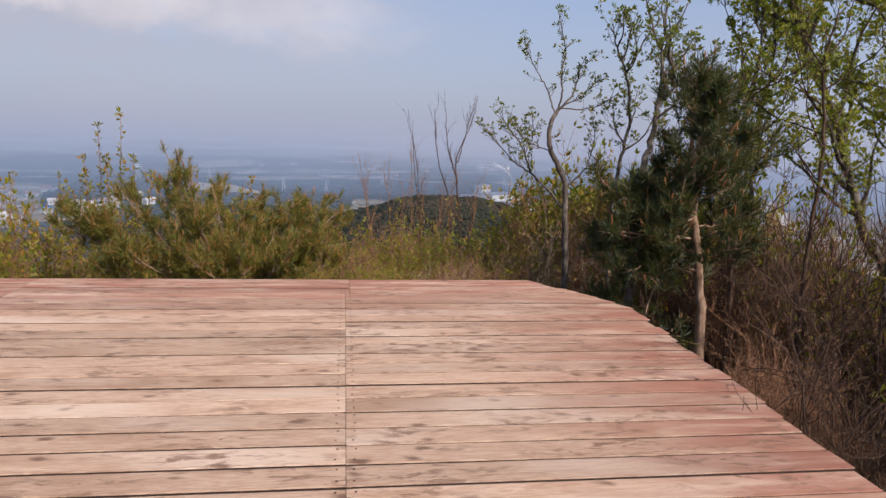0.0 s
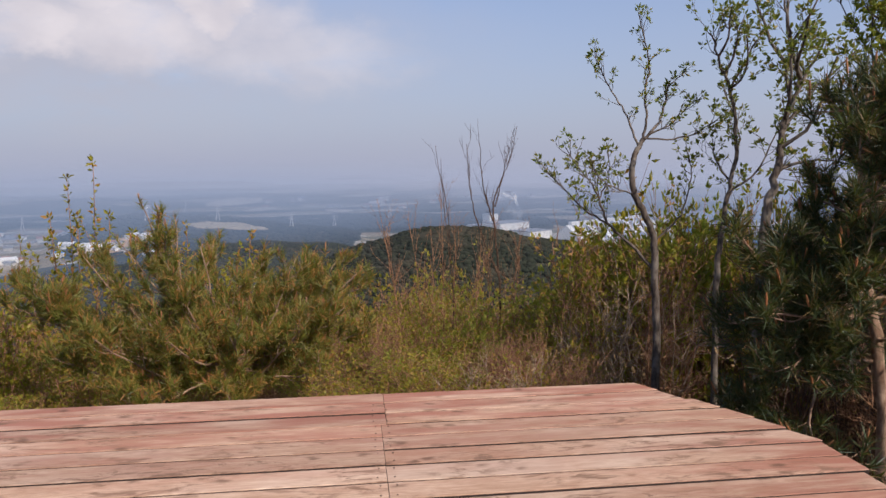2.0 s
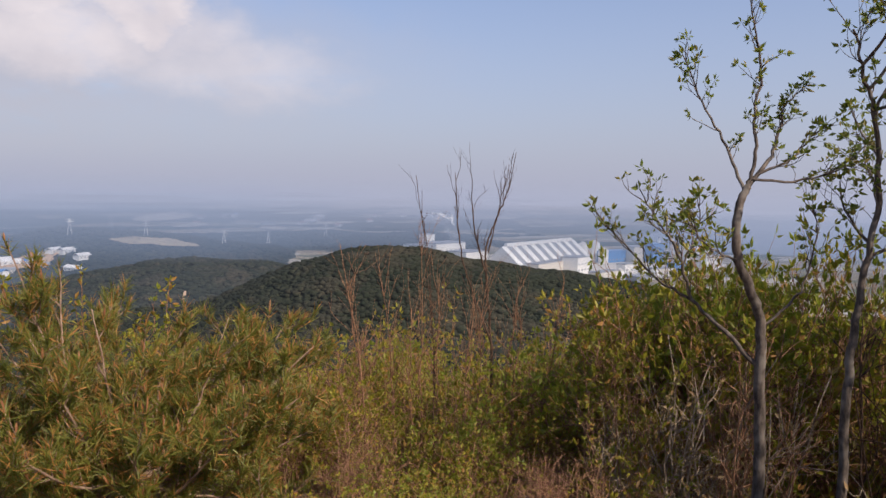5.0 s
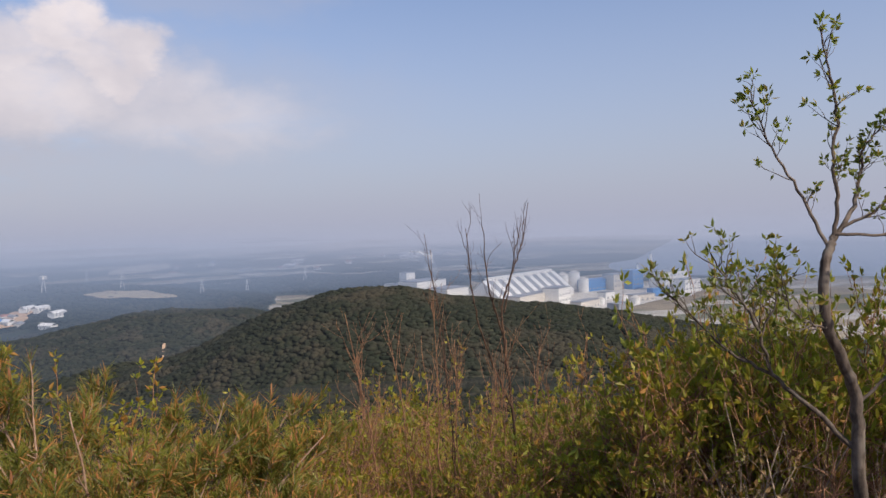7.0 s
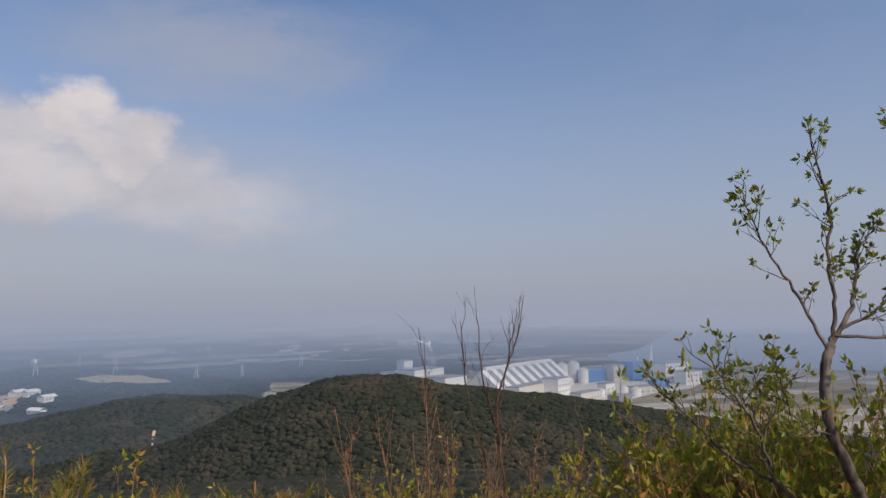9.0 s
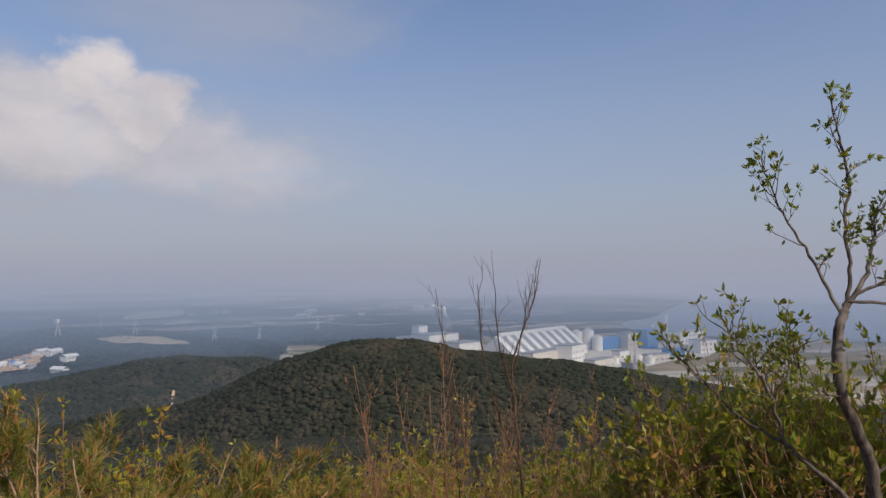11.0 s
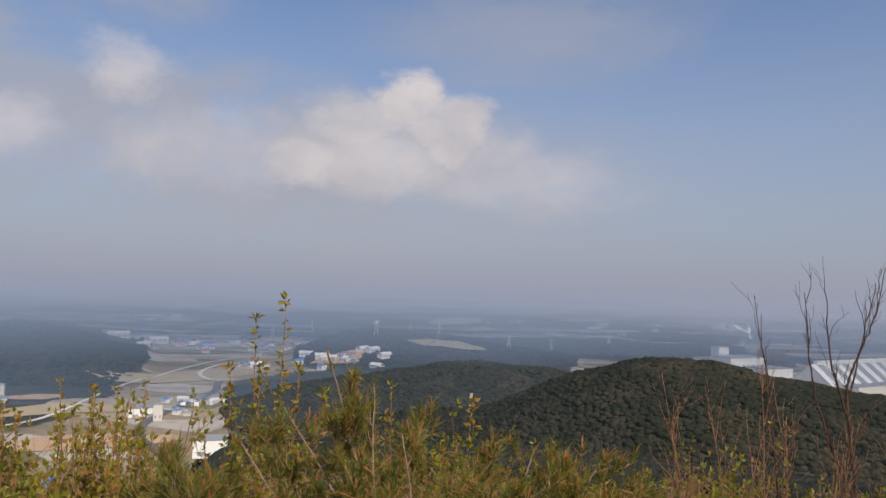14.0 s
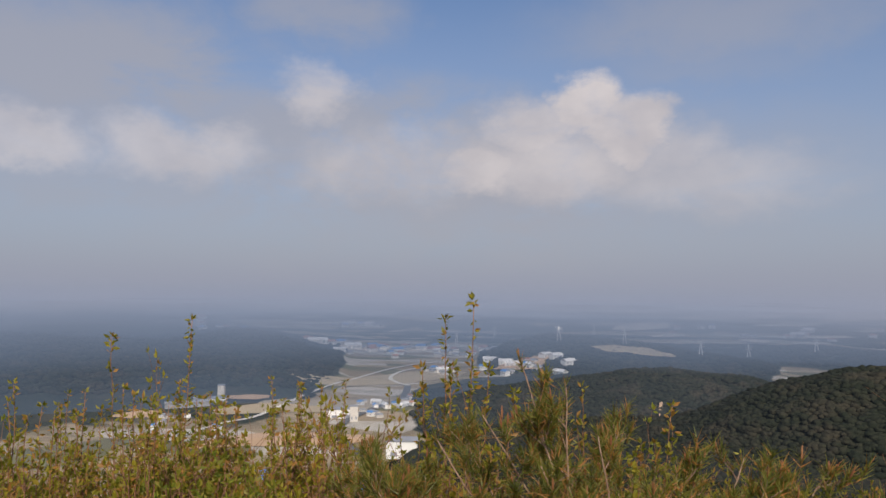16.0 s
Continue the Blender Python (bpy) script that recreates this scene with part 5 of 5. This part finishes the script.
def chimney(az, r, rad, h, label):
    x, y = polar(az, r)
    ob = thing("chimney", (x, y, -130.0), label, "chimney")
    s = Soup()
    s.cyl((0, 0, 0), rad, rad * 0.7, h, 16)
    part("stack", s, WHITE, ob)
    c = Soup()
    c.cyl((0, 0, h), rad * 0.85, rad * 0.85, 2.0, 16)
    part("rim", c, GREY, ob)


def storage_shed():
    ob = thing("storage_shed", (604.0, 1012.0, -130.0), "huge gabled storage shed, grey roof with white bands", "shed")
    ob.rotation_euler = (0, 0, math.atan2(103, 193))
    L, W, h, rise = 224.0, 76.0, 9.0, 31.0
    s = Soup()
    s.add([(-L / 2, -W / 2, 0), (L / 2, -W / 2, 0), (L / 2, W / 2, 0), (-L / 2, W / 2, 0), (-L / 2, -W / 2, h), (L / 2, -W / 2, h), (L / 2, W / 2, h), (-L / 2, W / 2, h), (-L / 2, 0, h + rise), (L / 2, 0, h + rise)],
          [(0, 1, 5, 4), (2, 3, 7, 6), (1, 2, 6, 9, 5), (3, 0, 4, 8, 7)])
    part("wall", s, WHITE, ob)
    for sg in (-1, 1):
        r = Soup()
        a = [(-L / 2, sg * W * 0.515, h - 0.6), (L / 2, sg * W * 0.515, h - 0.6), (L / 2, 0, h + rise), (-L / 2, 0, h + rise)]
        r.add(a + [(x, y, z + 0.6) for x, y, z in a], [(4, 5, 6, 7), (3, 2, 1, 0), (0, 1, 5, 4), (1, 2, 6, 5), (2, 3, 7, 6), (3, 0, 4, 7)])
        part("roof", r, GREY, ob)
        for i in range(9):
            x0 = -L / 2 + i * (L - 12.5) / 8
            b = Soup()
            q = [(x0, sg * W * 0.517, h - 0.1), (x0 + 12.5, sg * W * 0.517, h - 0.1), (x0 + 12.5, 0, h + rise + 0.6), (x0, 0, h + rise + 0.6)]
            b.add(q + [(x, y, z + 0.9) for x, y, z in q], [(4, 5, 6, 7), (3, 2, 1, 0), (0, 1, 5, 4), (1, 2, 6, 5), (2, 3, 7, 6), (3, 0, 4, 7)])
            part("roof_band", b, WHITE, ob)
    t = Soup()
    t.box((0, 0, h + rise + 3), (L * 0.9, 6, 5))
    part("ridge_gallery", t, WHITE, ob)


storage_shed()
block("works_building", 23.2, 1150, (70, 40, 40), 25, WHITE, "white works building beside the shed")
block("works_building", 25.3, 1105, (52, 36, 31), 25, WHITE, "white works building beside the shed")
block("works_building", 21.4, 1180, (40, 34, 33), 18, WHITE, "stepped white kiln building")
block("kiln_tower", 22.0, 1165, (18, 18, 52), 18, WHITE, "white kiln tower on the plant", "tower")
block("works_building", 19.8, 1210, (46, 22, 26), 10, CONCRETE, "pale low works building")
block("works_building", 28.4, 1030, (40, 30, 18), 28, WHITE, "white office block before the shed")
block("works_building", 31.7, 1085, (96, 20, 20), 30, CONCRETE, "long pale building with many openings")
block("works_building", 33.8, 1120, (42, 28, 26), 30, WHITE, "white building at the shed's end")
block("works_building", 36.8, 1330, (84, 26, 20), 12, BLUE, "long blue sheet-metal hall", "hall")
block("works_building", 38.2, 1340, (30, 26, 28), 12, CONCRETE, "grey concrete tower block")
block("works_building", 39.6, 1350, (30, 26, 34), 12, BLUE, "tall blue sheet-metal building")
block("works_building", 42.4, 1330, (58, 30, 34), 6, WHITE, "white power house by the chimneys")
block("works_building", 43.6, 1300, (40, 26, 22), 6, WHITE, "low white power house")
block("works_building", 37.6, 1180, (26, 16, 12), 20, WHITE, "small white store in the yard")
block("works_building", 40.2, 1160, (44, 18, 10), 8, CONCRETE, "low concrete store in the yard")
block("works_building", 36.0, 1060, (54, 18, 12), 24, CONCRETE, "low pale store in the yard")
block("works_building", 38.6, 1050, (30, 20, 9), 14, GREY, "low grey store in the yard")
block("works_building", 41.5, 1230, (36, 14, 12), 5, BLUE, "small blue shed in the yard")
for a, r, q, h in ((34.3, 1300, 10, 32), (35.2, 1310, 10, 34), (35.9, 1290, 9, 24), (38.9, 1120, 7, 12), (39.8, 1110, 7, 11), (37.2, 1100, 6, 10)):
    silo(a, r, q, h, "white cement silo in the factory yard" if h > 20 else "low white storage tank in the yard")
chimney(40.0, 1360, 3.0, 44, "slim white factory chimney")
chimney(41.0, 1370, 3.6, 62, "tall white factory chimney")
block("silo_plant", -20.2, 725, (8, 8, 15), 20, CONCRETE, "grey concrete batching tower in the valley", "tower")
block("farm_store", -21.3, 745, (26, 14, 9), 30, WHITE, "white store by the road")
block("works_hall", -32.6, 800, (44, 12, 5), 35, GREY, "grey works hall below the forest", "hall")
block("works_hall", -31.0, 815, (34, 12, 5), 35, WHITE, "white works hall below the forest", "hall")
block("works_tower", -30.2, 830, (7, 7, 15), 20, CONCRETE, "grey batching tower below the forest", "tower")
block("white_house", -16.4, 478, (20, 13, 11), 12, WHITE, "white flat-roofed house at the hill's foot", "house")
block("blue_shed", -18.6, 468, (17, 12, 6), 20, BLUE, "blue-roofed shed beside the house", "shed")
block("blue_shed", -27.5, 505, (34, 12, 6), 40, BLUE, "blue-roofed workshop in the valley", "shed")


def pylon(az, el):
    x, y, z = spot(az, el)
    far = math.hypot(x, y) / 1400
    ob = thing("pylon", (x, y, z), "pale steel power pylon on the plain", "pylon", "power pylons")
    h, w = 25.0 * max(1.0, far), 0.34 * far
    for sx in (-1, 1):
        for sy in (-1, 1):
            s = Soup()
            s.tube([(sx * 3.4, sy * 3.4, -1), (sx * 0.8, sy * 0.8, h * 0.75), (sx * 0.3, sy * 0.3, h)], [w, w * 0.8, w * 0.6], 4)
            part("leg", s, WHITE, ob)
    for f in (0.66, 0.8, 0.93):
        s = Soup()
        s.tube([(-6.5, 0, h * f), (0, 0, h * f + 0.8), (6.5, 0, h * f)], [w * 0.5, w, w * 0.5], 4)
        part("crossarm", s, WHITE, ob)
    for f in (0.18, 0.36, 0.54):
        s = Soup()
        q = 3.4 - 2.6 * f / 0.75
        s.tube([(-q, -q, h * f), (q, q, h * f + 3)], [w * 0.5, w * 0.5], 4)
        part("brace", s, WHITE, ob)


for a, e in ((0.8, -4.2), (-4.2, -4.1), (6.3, -4.9), (9.6, -4.9), (-9.2, -4.0), (-1.5, -3.6), (14.0, -4.2), (-12.2, -4.4)):
    pylon(a, e)


def steam():
    m = bpy.data.materials.new("kiln_steam")
    m.use_nodes = True
    k = Nodes(m.node_tree)
    pos = k.add("ShaderNodeNewGeometry").outputs["Position"]
    d = k.add("ShaderNodeBsdfDiffuse")
    d.inputs[0].default_value = col(0.85, 0.84, 0.84)
    t = k.add("ShaderNodeBsdfTransparent")
    mx = k.add("ShaderNodeMixShader")
    k.put(mx.inputs[0], k.ramp(k.noise(pos, 0.055, 5.0, 0.65), 0.42, 0.78, 0.0, 0.5))
    k.put(mx.inputs[1], t.outputs[0])
    k.put(mx.inputs[2], d.outputs[0])
    k.put(k.add("ShaderNodeOutputMaterial").inputs[0], mx.outputs[0])
    rng = np.random.RandomState(3)
    x, y = polar(24.2, 1200)
    f = np.linspace(0, 1, 16)
    a = np.linspace(0, 2 * math.pi, 18, endpoint=False)
    F, A = np.meshgrid(f, a, indexing="ij")
    rad = (4 + 13 * F) * (1 + 0.22 * np.sin(A * 3 + F * 9) + 0.15 * np.sin(A * 5 - F * 17) + rng.uniform(-0.08, 0.08, F.shape))
    v = np.stack([x - 30 * F * F + rad * np.cos(A), y + rad * np.sin(A), -100 + 56 * F + 2.5 * np.sin(A * 2 + F * 7)], -1).reshape(-1, 3)
    na = len(a)
    s = Soup()
    s.add(v, [(i * na + j, i * na + (j + 1) % na, (i + 1) * na + (j + 1) % na, (i + 1) * na + j) for i in range(len(f) - 1) for j in range(na)])
    me = s.mesh("steam", m, True)
    tagged(new("steam_plume", me), "white steam drifting up from the kiln", "steam", kind="stuff")


steam()
